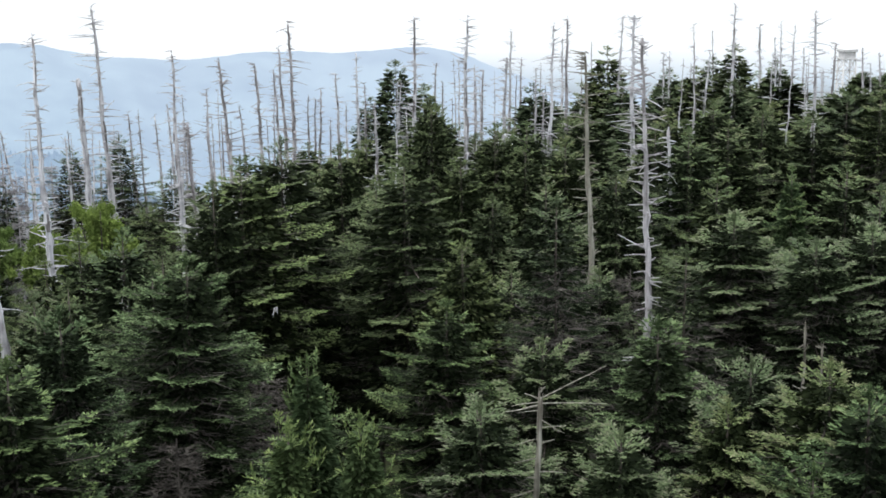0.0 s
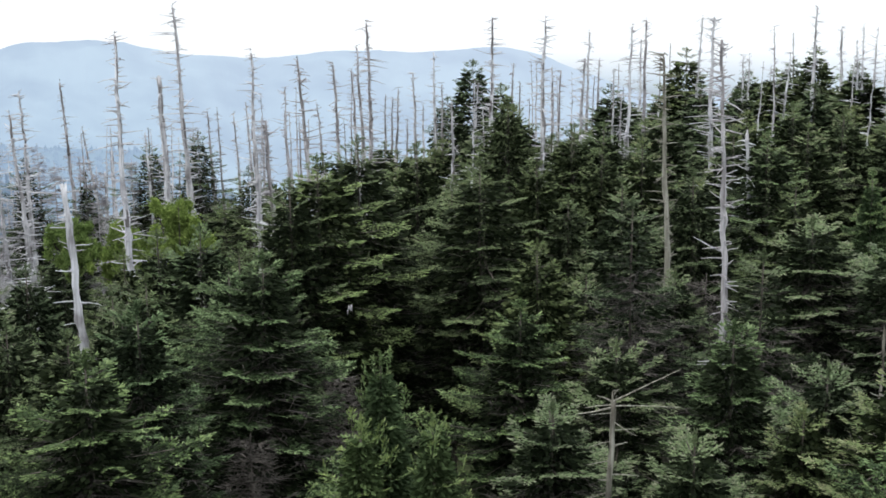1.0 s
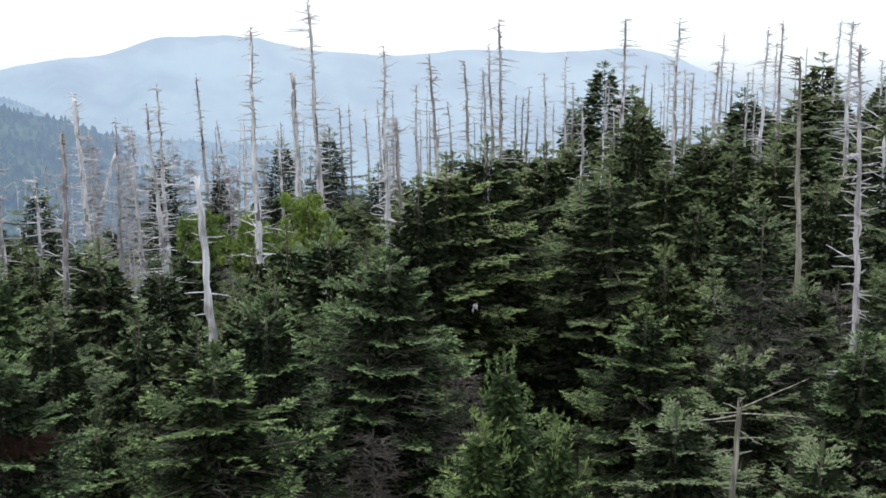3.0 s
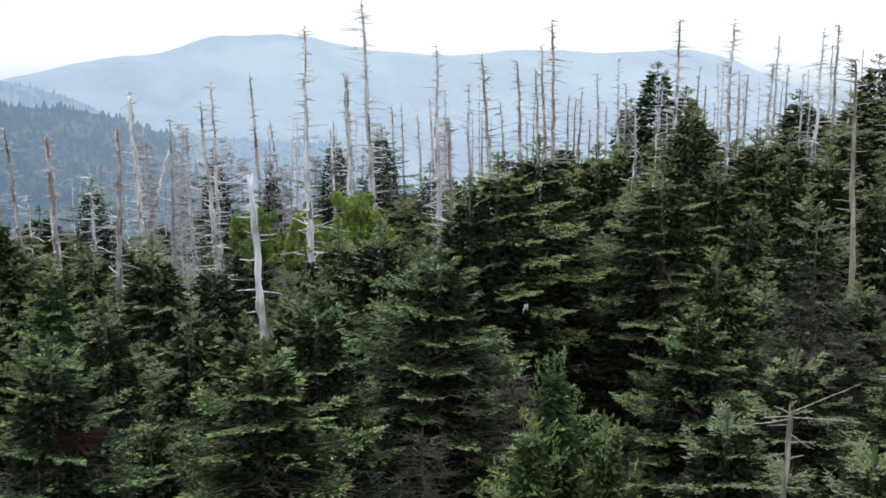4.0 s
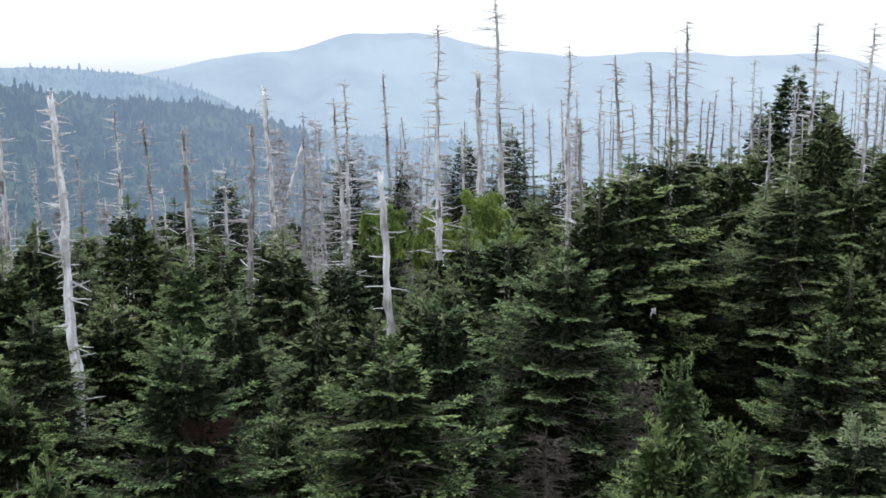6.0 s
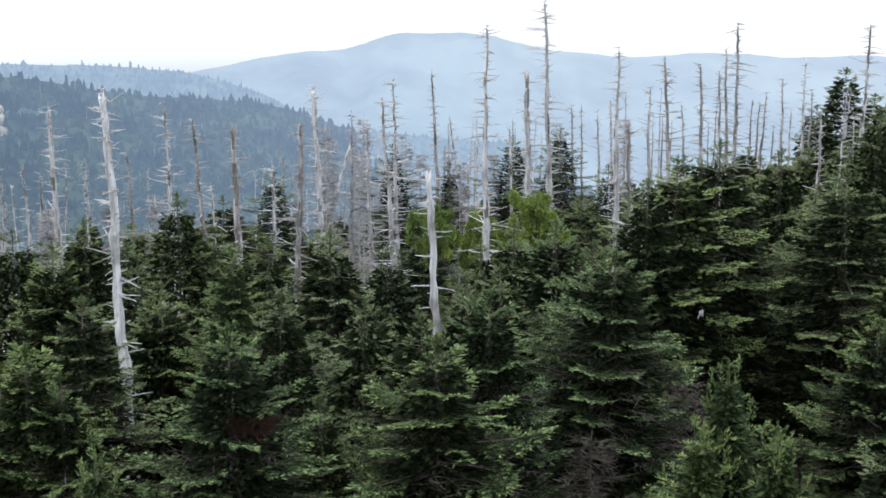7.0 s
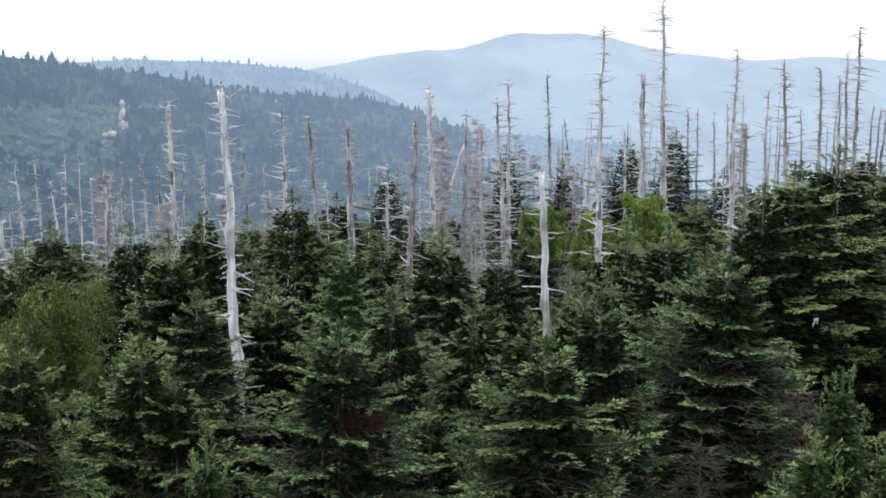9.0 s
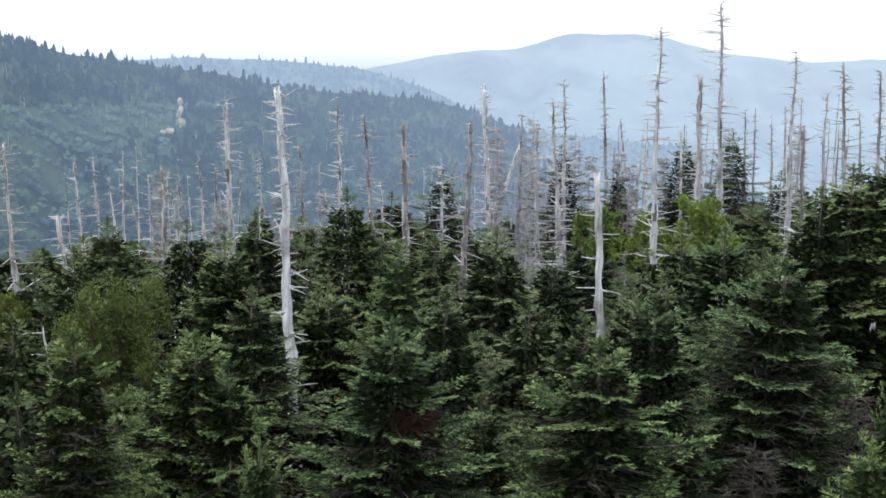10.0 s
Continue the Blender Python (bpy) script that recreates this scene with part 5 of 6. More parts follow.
snag(-31.85, 59.51, 4.14, -0.045, -0.024, 0.138, "brown", 514, 31, 0.86, 0.20, "weathered brown-grey dead fir trunk tapering to a bare spire")
snag(-48.35, 93.21, -3.19, -0.003, -0.002, 0.134, "grey", 515, 42, 0.85, 0.20, "bleached grey dead fir trunk tapering to a bare spire")
snag(-19.84, 39.38, 9.18, -0.007, -0.003, 0.096, "grey", 516, 37, 1.00, 0.20, "bleached grey dead fir trunk tapering to a bare spire")
snag(-23.44, 48.65, 7.40, -0.058, -0.028, 0.138, "brown", 517, 36, 1.11, 0.20, "weathered brown-grey dead fir trunk tapering to a bare spire")
snag(-23.40, 49.89, 4.88, -0.049, -0.023, 0.099, "grey", 518, 28, 1.01, 0.20, "bleached grey dead fir trunk tapering to a bare spire")
snag(-20.17, 44.76, 7.84, -0.015, -0.007, 0.138, "brown", 519, 35, 1.11, 0.50, "weathered brown-grey broken-topped dead trunk with bare branch stubs")
snag(-22.17, 52.62, 5.27, -0.017, -0.007, 0.131, "grey", 520, 30, 1.10, 0.20, "bleached grey dead fir trunk tapering to a bare spire")
snag(-40.08, 97.05, -2.33, -0.021, -0.009, 0.134, "brown", 521, 42, 0.85, 0.20, "weathered brown-grey dead fir trunk tapering to a bare spire")
snag(-15.23, 38.17, 9.01, 0.008, 0.003, 0.116, "brown", 522, 35, 1.05, 0.50, "weathered brown-grey broken-topped dead trunk with bare branch stubs")
snag(-19.60, 50.32, 8.39, -0.042, -0.016, 0.138, "grey", 523, 38, 1.11, 0.50, "bleached grey broken-topped dead trunk with bare branch stubs")
snag(-23.01, 63.46, 4.32, 0.294, 0.109, 0.138, "grey", 524, 30, 0.86, 0.50, "leaning bleached grey broken-topped dead trunk with bare branch stubs")
snag(-20.38, 56.43, 6.71, 0.016, 0.006, 0.138, "brown", 525, 35, 1.11, 0.20, "weathered brown-grey dead fir trunk tapering to a bare spire")
snag(-19.54, 55.78, 6.36, -0.022, -0.008, 0.136, "grey", 526, 33, 1.11, 0.20, "bleached grey dead fir trunk tapering to a bare spire")
snag(-14.45, 42.62, 9.16, -0.058, -0.020, 0.138, "grey", 527, 37, 1.11, 0.20, "bleached grey dead fir trunk tapering to a bare spire")
snag(-18.61, 56.10, 8.12, -0.042, -0.014, 0.128, "grey", 528, 38, 1.09, 0.20, "bleached grey dead fir trunk tapering to a bare spire")
snag(-19.62, 64.59, 7.51, -0.037, -0.011, 0.138, "brown", 529, 39, 0.86, 0.20, "weathered brown-grey dead fir trunk tapering to a bare spire")
snag(-8.48, 27.73, 9.84, -0.063, -0.019, 0.116, "grey", 530, 12, 0.60, 0.50, "bleached grey broken-topped dead trunk with bare branch stubs", single=True, limbs=((0.12, 200, 6, 0.8, 0.5), (0.1, 20, 14, 0.35, 0.5), (0.75, 195, 0, 0.35, 0.5), (1.1, 12, 0, 0.4, 0.4), (1.6, 200, 4, 0.35, 0.5), (2.2, 15, -4, 0.45, 0.4), (2.6, 205, 2, 0.3, 0.4)))
snag(-25.14, 86.42, 2.40, -0.135, -0.039, 0.138, "grey", 531, 31, 0.86, 0.20, "leaning bleached grey dead fir trunk tapering to a bare spire")
snag(-17.93, 64.66, 3.66, 0.020, 0.005, 0.120, "grey", 532, 27, 0.82, 0.20, "bleached grey dead fir trunk tapering to a bare spire")
snag(-9.90, 37.28, 11.81, -0.017, -0.005, 0.138, "grey", 533, 42, 1.11, 0.20, "bleached grey dead fir trunk tapering to a bare spire")
snag(-16.21, 65.11, 5.23, -0.015, -0.004, 0.120, "grey", 534, 32, 0.82, 0.20, "bleached grey dead fir trunk tapering to a bare spire")
snag(-11.35, 47.76, 9.55, -0.024, -0.006, 0.138, "grey", 535, 38, 1.11, 0.50, "bleached grey broken-topped dead trunk with bare branch stubs")
snag(-9.94, 43.89, 12.02, -0.045, -0.010, 0.138, "grey", 536, 42, 1.11, 0.20, "bleached grey dead fir trunk tapering to a bare spire")
snag(-18.24, 88.13, 3.09, -0.045, -0.009, 0.138, "brown", 537, 32, 0.86, 0.20, "weathered brown-grey dead fir trunk tapering to a bare spire")
snag(-13.57, 67.76, 5.87, -0.032, -0.006, 0.097, "brown", 538, 33, 0.77, 0.20, "weathered brown-grey dead fir trunk tapering to a bare spire")
snag(-12.88, 67.89, 5.70, -0.049, -0.009, 0.115, "grey", 539, 33, 0.81, 0.20, "bleached grey dead fir trunk tapering to a bare spire")
snag(-12.32, 67.99, 6.19, -0.019, -0.003, 0.124, "grey", 540, 34, 0.83, 0.20, "bleached grey dead fir trunk tapering to a bare spire")
snag(-8.53, 48.34, 10.30, -0.022, -0.004, 0.138, "grey", 541, 40, 1.11, 0.20, "bleached grey dead fir trunk tapering to a bare spire")
snag(-6.51, 38.55, 9.45, -0.041, -0.007, 0.080, "brown", 542, 34, 0.96, 0.50, "weathered brown-grey broken-topped dead trunk with bare branch stubs")
snag(-11.04, 71.15, 6.38, -0.027, -0.004, 0.138, "brown", 543, 35, 0.86, 0.20, "weathered brown-grey dead fir trunk tapering to a bare spire")
snag(-5.67, 38.69, 11.03, -0.063, -0.009, 0.120, "brown", 544, 39, 1.07, 0.20, "weathered brown-grey dead fir trunk tapering to a bare spire")
snag(-11.99, 89.20, 3.23, -0.072, -0.010, 0.138, "brown", 545, 31, 0.86, 0.20, "weathered brown-grey dead fir trunk tapering to a bare spire")
snag(-6.00, 48.72, 9.87, -0.021, -0.003, 0.138, "brown", 546, 38, 1.11, 0.20, "weathered brown-grey dead fir trunk tapering to a bare spire")
snag(-8.53, 76.67, 6.67, -0.048, -0.005, 0.138, "brown", 547, 37, 0.86, 0.20, "weathered brown-grey dead fir trunk tapering to a bare spire")
snag(-7.19, 67.12, 8.65, -0.040, -0.004, 0.138, "brown", 548, 40, 0.86, 0.20, "weathered brown-grey dead fir trunk tapering to a bare spire")
snag(-5.42, 53.73, 10.76, -0.012, -0.001, 0.138, "brown", 549, 42, 1.11, 0.20, "weathered brown-grey dead fir trunk tapering to a bare spire")
snag(-9.32, 104.59, 1.88, 0.024, 0.002, 0.134, "brown", 550, 30, 0.85, 0.20, "weathered brown-grey dead fir trunk tapering to a bare spire")
snag(-8.84, 104.63, 1.68, 0.033, 0.003, 0.134, "brown", 551, 30, 0.85, 0.20, "weathered brown-grey dead fir trunk tapering to a bare spire")
snag(-6.70, 82.81, 4.94, 0.033, 0.003, 0.138, "brown", 552, 33, 0.86, 0.20, "weathered brown-grey dead fir trunk tapering to a bare spire")
snag(-5.47, 76.95, 6.43, -0.016, -0.001, 0.138, "grey", 553, 35, 0.86, 0.20, "bleached grey dead fir trunk tapering to a bare spire")
snag(-7.89, 104.70, 0.26, 0.011, 0.001, 0.134, "brown", 554, 25, 0.85, 0.20, "weathered brown-grey dead fir trunk tapering to a bare spire")
snag(-6.79, 104.78, 1.20, 0.016, 0.001, 0.134, "grey", 555, 28, 0.85, 0.20, "bleached grey dead fir trunk tapering to a bare spire")
snag(-4.26, 73.98, 7.77, 0.009, 0.001, 0.133, "grey", 556, 38, 0.85, 0.20, "bleached grey dead fir trunk tapering to a bare spire")
snag(-3.90, 74.00, 6.22, -0.007, -0.000, 0.123, "brown", 557, 34, 0.83, 0.20, "weathered brown-grey dead fir trunk tapering to a bare spire")
snag(-2.92, 63.46, 6.74, 0.010, 0.000, 0.138, "grey", 558, 32, 0.86, 0.20, "bleached grey dead fir trunk tapering to a bare spire")
snag(-2.16, 74.07, 6.32, 0.065, 0.002, 0.133, "grey", 559, 33, 0.85, 0.20, "bleached grey dead fir trunk tapering to a bare spire")
snag(-1.18, 59.99, 10.40, 0.011, 0.000, 0.138, "grey", 560, 42, 1.11, 0.20, "bleached grey dead fir trunk tapering to a bare spire")
snag(-0.54, 90.00, 5.51, 0.016, 0.000, 0.138, "brown", 561, 35, 0.86, 0.20, "weathered brown-grey dead fir trunk tapering to a bare spire")
snag(-0.19, 105.00, 2.65, 0.015, 0.000, 0.134, "brown", 562, 30, 0.85, 0.20, "weathered brown-grey dead fir trunk tapering to a bare spire")
snag(0.71, 49.09, 11.21, 0.033, -0.000, 0.138, "grey", 563, 40, 1.11, 0.20, "bleached grey dead fir trunk tapering to a bare spire")
snag(1.53, 83.06, 6.03, 0.011, -0.000, 0.138, "grey", 564, 34, 0.86, 0.20, "bleached grey dead fir trunk tapering to a bare spire")
snag(1.77, 71.98, 7.09, 0.058, -0.001, 0.138, "brown", 565, 34, 0.86, 0.20, "weathered brown-grey dead fir trunk tapering to a bare spire")
snag(1.96, 49.05, 9.99, 0.006, -0.000, 0.138, "grey", 566, 36, 1.11, 0.20, "bleached grey dead fir trunk tapering to a bare spire")
snag(3.83, 89.92, 7.31, 0.030, -0.001, 0.138, "grey", 567, 39, 0.86, 0.20, "bleached grey dead fir trunk tapering to a bare spire")
snag(4.41, 89.89, 5.70, 0.049, -0.002, 0.138, "brown", 568, 34, 0.86, 0.20, "weathered brown-grey dead fir trunk tapering to a bare spire")
snag(4.04, 68.98, 7.50, -0.006, 0.000, 0.097, "grey", 569, 34, 0.77, 0.20, "bleached grey dead fir trunk tapering to a bare spire")
snag(4.39, 68.96, 6.34, 0.021, -0.001, 0.124, "grey", 570, 30, 0.83, 0.20, "bleached grey dead fir trunk tapering to a bare spire")
snag(4.18, 59.85, 10.09, 0.045, -0.003, 0.138, "grey", 571, 39, 1.11, 0.20, "bleached grey dead fir trunk tapering to a bare spire")
snag(7.41, 97.90, 6.19, 0.011, -0.001, 0.138, "grey", 572, 37, 0.86, 0.20, "bleached grey dead fir trunk tapering to a bare spire")
snag(5.31, 67.29, 9.74, 0.014, -0.001, 0.138, "brown", 573, 40, 0.86, 0.20, "weathered brown-grey dead fir trunk tapering to a bare spire")
snag(2.79, 30.98, 11.85, -0.031, 0.003, 0.103, "dull", 574, 42, 0.79, 0.20, "weathered brown-grey dead fir trunk tapering to a bare spire", single=True)
snag(8.06, 70.64, 9.57, 0.029, -0.003, 0.109, "grey", 575, 39, 0.80, 0.20, "bleached grey dead fir trunk tapering to a bare spire")
snag(6.52, 53.60, 10.87, 0.017, -0.002, 0.138, "grey", 576, 39, 1.11, 0.20, "bleached grey dead fir trunk tapering to a bare spire")
snag(3.40, 26.79, 12.57, -0.028, 0.004, 0.102, "brown", 577, 42, 0.78, 0.20, "bleached grey dead fir trunk tapering to a bare spire", single=True)
snag(6.03, 41.67, 8.67, -0.030, 0.004, 0.086, "grey", 578, 29, 0.98, 0.50, "bleached grey broken-topped dead trunk with bare branch stubs")
snag(11.87, 84.27, 6.57, -0.003, 0.000, 0.131, "grey", 579, 33, 0.84, 0.20, "bleached grey dead fir trunk tapering to a bare spire")
snag(12.17, 84.22, 6.47, -0.003, 0.000, 0.109, "grey", 580, 33, 0.80, 0.20, "bleached grey dead fir trunk tapering to a bare spire")
snag(13.99, 81.91, 6.68, 0.070, -0.012, 0.128, "grey", 581, 32, 0.84, 0.20, "bleached grey dead fir trunk tapering to a bare spire")
snag(14.13, 75.84, 9.63, 0.000, -0.000, 0.138, "grey", 582, 39, 0.86, 0.20, "bleached grey dead fir trunk tapering to a bare spire")
snag(17.84, 88.21, 7.59, -0.029, 0.006, 0.138, "grey", 583, 36, 0.86, 0.20, "bleached grey dead fir trunk tapering to a bare spire")
snag(15.99, 75.42, 8.05, -0.041, 0.009, 0.099, "grey", 584, 34, 0.78, 0.20, "bleached grey dead fir trunk tapering to a bare spire")
snag(16.28, 75.36, 8.73, -0.016, 0.003, 0.108, "grey", 585, 36, 0.80, 0.20, "bleached grey dead fir trunk tapering to a bare spire")
snag(19.70, 87.82, 6.80, -0.004, 0.001, 0.138, "grey", 586, 33, 0.86, 0.20, "bleached grey dead fir trunk tapering to a bare spire")
snag(20.26, 87.69, 6.36, -0.010, 0.002, 0.138, "grey", 587, 31, 0.86, 0.20, "bleached grey dead fir trunk tapering to a bare spire")
snag(11.35, 47.77, 11.34, 0.007, -0.002, 0.113, "grey", 588, 38, 1.05, 0.20, "bleached grey dead fir trunk tapering to a bare spire")
snag(21.25, 87.46, 4.97, -0.037, 0.009, 0.138, "grey", 589, 27, 0.86, 0.20, "bleached grey dead fir trunk tapering to a bare spire")
snag(18.83, 74.81, 7.77, 0.028, -0.007, 0.138, "brown", 590, 32, 0.86, 0.20, "weathered brown-grey dead fir trunk tapering to a bare spire")
snag(25.50, 94.81, 5.60, -0.055, 0.015, 0.138, "brown", 591, 29, 0.86, 0.20, "weathered brown-grey dead fir trunk tapering to a bare spire")
snag(27.79, 101.25, 3.96, -0.043, 0.012, 0.134, "grey", 592, 26, 0.85, 0.20, "bleached grey dead fir trunk tapering to a bare spire")
snag(28.31, 101.11, 4.67, -0.044, 0.012, 0.134, "brown", 593, 28, 0.85, 0.20, "weathered brown-grey dead fir trunk tapering to a bare spire")
snag(13.00, 45.27, 6.70, -0.017, 0.005, 0.096, "grey", 594, 23, 1.00, 0.20, "bleached grey dead fir trunk tapering to a bare spire")
snag(1.23, 20.06, 8.37, 0.063, -0.004, 0.062, "dull", 595, 7, 0.60, 0.50, "weathered brown-grey broken-topped dead trunk with bare branch stubs", single=True, limbs=((0.05, 2, 25, 1.0, 0.34), (0.12, -8, 4, 0.9, 0.30), (0.1, 170, -14, 0.4, 0.3), (0.22, 190, -4, 0.3, 0.3), (0.34, -30, -24, 0.4, 0.3), (0.46, 30, -10, 0.45, 0.3), (0.62, 160, -16, 0.35, 0.3), (0.9, 150, -20, 0.4, 0.3), (1.1, 20, -4, 0.45, 0.35), (1.35, 200, -12, 0.4, 0.3)))
snag(5.61, 23.44, 8.33, 0.021, -0.005, 0.036, "dull", 596, 6, 0.45, 0.50, "weathered brown-grey broken-topped dead trunk with bare branch stubs")
snag(5.91, 23.57, 7.97, 0.010, -0.004, 0.036, "dull", 601, 3, 0.30, 0.50, "short weathered grey broken dead stem between firs")
snag(-24.12, 31.91, 6.80, -0.092, -0.069, 0.060, "grey", 597, 29, 1.02, 0.50, "bleached grey broken-topped dead trunk with bare branch stubs")
snag(-30.78, 38.24, 7.34, -0.025, -0.020, 0.138, "brown", 598, 35, 1.11, 0.20, "weathered brown-grey dead fir trunk tapering to a bare spire")
snag(-27.06, 35.95, 5.72, -0.076, -0.057, 0.062, "grey", 599, 28, 1.02, 0.50, "bleached grey broken-topped dead trunk with bare branch stubs")
snag(-18.98, 24.51, 6.42, -0.076, -0.059, 0.044, "grey", 600, 4, 0.40, 0.50, "bleached grey broken-topped dead trunk with bare branch stubs", limbs=((0.12, 205, 0, 0.45, 0.5), (0.6, 208, 2, 0.5, 0.45)))

# thin dead stems farther back
snag(-33.54, 66.54, 2.93, -0.028, -0.016, 0.085, "brown", 800, 15, 0.70, 0.15, "slender weathered brown-grey dead stem with bare branch stubs")
snag(-32.23, 66.21, 1.55, 0.056, -0.014, 0.089, "brown", 801, 13, 0.70, 0.15, "slender weathered brown-grey dead stem with bare branch stubs")
snag(-40.43, 63.95, 1.48, -0.051, -0.019, 0.078, "grey", 802, 13, 0.70, 0.15, "slender bleached grey dead stem with bare branch stubs")
snag(-22.58, 91.51, 1.68, -0.008, 0.021, 0.123, "brown", 803, 12, 0.70, 0.15, "slender weathered brown-grey dead stem with bare branch stubs")
snag(-28.65, 67.98, 0.47, 0.020, -0.010, 0.071, "grey", 804, 17, 0.70, 0.15, "slender bleached grey dead stem with bare branch stubs")
snag(-37.48, 87.44, -1.28, 0.014, 0.044, 0.096, "grey", 805, 15, 0.70, 0.15, "slender bleached grey dead stem with bare branch stubs")
snag(-38.69, 64.66, 0.36, -0.001, 0.015, 0.068, "grey", 806, 14, 0.70, 0.15, "slender bleached grey dead stem with bare branch stubs")
snag(-42.66, 84.92, -2.38, -0.033, -0.015, 0.089, "grey", 807, 13, 0.70, 0.15, "slender bleached grey dead stem with bare branch stubs")
snag(-18.27, 66.37, 3.78, 0.022, 0.024, 0.055, "grey", 808, 14, 0.70, 0.15, "slender bleached grey dead stem with bare branch stubs")
snag(-24.43, 94.01, -1.10, -0.023, -0.000, 0.128, "grey", 809, 11, 0.70, 0.15, "slender bleached grey dead stem with bare branch stubs")
snag(-15.13, 98.99, 1.41, -0.002, -0.014, 0.101, "grey", 810, 12, 0.70, 0.15, "slender bleached grey dead stem with bare branch stubs")
snag(-9.58, 81.85, 3.52, -0.025, -0.043, 0.083, "brown", 811, 13, 0.70, 0.15, "slender weathered brown-grey dead stem with bare branch stubs")
snag(-53.86, 84.86, -4.11, -0.001, 0.017, 0.102, "brown", 812, 16, 0.70, 0.15, "slender weathered brown-grey dead stem with bare branch stubs")
snag(-31.51, 86.04, -1.67, 0.030, -0.024, 0.110, "brown", 813, 15, 0.70, 0.15, "slender weathered brown-grey dead stem with bare branch stubs")
snag(-16.76, 61.14, 6.02, 0.063, -0.032, 0.056, "grey", 814, 17, 0.70, 0.15, "slender bleached grey dead stem with bare branch stubs")
snag(-36.76, 93.08, -2.47, 0.006, -0.005, 0.102, "grey", 815, 16, 0.70, 0.15, "slender bleached grey dead stem with bare branch stubs")
snag(-14.70, 85.99, 4.37, 0.005, 0.027, 0.078, "brown", 816, 15, 0.70, 0.15, "slender weathered brown-grey dead stem with bare branch stubs")
snag(-46.82, 73.05, 0.32, -0.023, 0.018, 0.069, "brown", 817, 17, 0.70, 0.15, "slender weathered brown-grey dead stem with bare branch stubs")
snag(-18.67, 63.44, 4.50, -0.003, 0.010, 0.088, "brown", 818, 16, 0.70, 0.15, "slender weathered brown-grey dead stem with bare branch stubs")
snag(-32.04, 67.11, 2.07, -0.006, 0.035, 0.098, "brown", 819, 17, 0.70, 0.15, "slender weathered brown-grey dead stem with bare branch stubs")
snag(-32.38, 54.27, 2.97, -0.047, 0.020, 0.074, "grey", 820, 15, 0.70, 0.15, "slender bleached grey dead stem with bare branch stubs")
snag(-35.84, 51.98, 3.94, 0.044, 0.014, 0.057, "grey", 821, 14, 0.70, 0.15, "slender bleached grey dead stem with bare branch stubs")
snag(-44.63, 59.89, 1.70, -0.007, -0.021, 0.094, "grey", 822, 16, 0.70, 0.15, "slender bleached grey dead stem with bare branch stubs")
snag(-12.66, 86.49, 3.03, -0.015, -0.003, 0.105, "brown", 823, 17, 0.70, 0.15, "slender weathered brown-grey dead stem with bare branch stubs")
snag(-21.50, 65.51, 4.31, -0.016, -0.002, 0.092, "grey", 824, 12, 0.70, 0.15, "slender bleached grey dead stem with bare branch stubs")
snag(-39.93, 68.20, 1.77, 0.044, 0.001, 0.104, "grey", 825, 11, 0.70, 0.15, "slender bleached grey dead stem with bare branch stubs")
snag(-24.32, 58.43, 3.18, 0.007, -0.014, 0.061, "grey", 826, 14, 0.70, 0.15, "slender bleached grey dead stem with bare branch stubs")
snag(-48.82, 85.77, -1.19, 0.011, -0.009, 0.121, "grey", 827, 16, 0.70, 0.15, "slender bleached grey dead stem with bare branch stubs")
snag(-31.60, 95.53, -1.33, -0.011, 0.016, 0.084, "brown", 828, 13, 0.70, 0.15, "slender weathered brown-grey dead stem with bare branch stubs")
snag(-20.21, 74.30, 4.27, -0.006, -0.008, 0.090, "grey", 829, 15, 0.70, 0.15, "slender bleached grey dead stem with bare branch stubs")
snag(-11.50, 65.48, 6.21, 0.011, -0.022, 0.078, "grey", 830, 11, 0.70, 0.15, "slender bleached grey dead stem with bare branch stubs")
snag(-11.13, 64.88, 5.53, 0.020, 0.009, 0.057, "grey", 831, 14, 0.70, 0.15, "slender bleached grey dead stem with bare branch stubs")
snag(-24.37, 89.73, 1.11, -0.028, 0.024, 0.120, "grey", 832, 16, 0.70, 0.15, "slender bleached grey dead stem with bare branch stubs")
snag(-16.75, 73.95, 3.75, 0.034, -0.014, 0.095, "grey", 833, 13, 0.70, 0.15, "slender bleached grey dead stem with bare branch stubs")
snag(-24.97, 73.06, 3.21, -0.025, -0.002, 0.065, "grey", 834, 11, 0.70, 0.15, "slender bleached grey dead stem with bare branch stubs")
snag(-33.84, 85.70, -2.70, -0.002, -0.000, 0.114, "grey", 835, 17, 0.70, 0.15, "slender bleached grey dead stem with bare branch stubs")
snag(-13.64, 97.15, 1.36, 0.006, -0.023, 0.109, "grey", 836, 10, 0.70, 0.15, "slender bleached grey dead stem with bare branch stubs")
snag(-12.69, 85.96, 4.64, 0.009, 0.008, 0.096, "grey", 837, 10, 0.70, 0.15, "slender bleached grey dead stem with bare branch stubs")
snag(-20.17, 82.29, 2.77, -0.019, 0.020, 0.096, "grey", 838, 12, 0.70, 0.15, "slender bleached grey dead stem with bare branch stubs")
snag(-31.41, 91.08, -2.51, -0.029, 0.031, 0.119, "brown", 839, 17, 0.70, 0.15, "slender weathered brown-grey dead stem with bare branch stubs")
snag(-14.59, 63.17, 5.86, 0.013, -0.039, 0.067, "grey", 840, 14, 0.70, 0.15, "slender bleached grey dead stem with bare branch stubs")
snag(-23.39, 80.19, 3.02, 0.005, -0.003, 0.098, "brown", 841, 10, 0.70, 0.15, "slender weathered brown-grey dead stem with bare branch stubs")
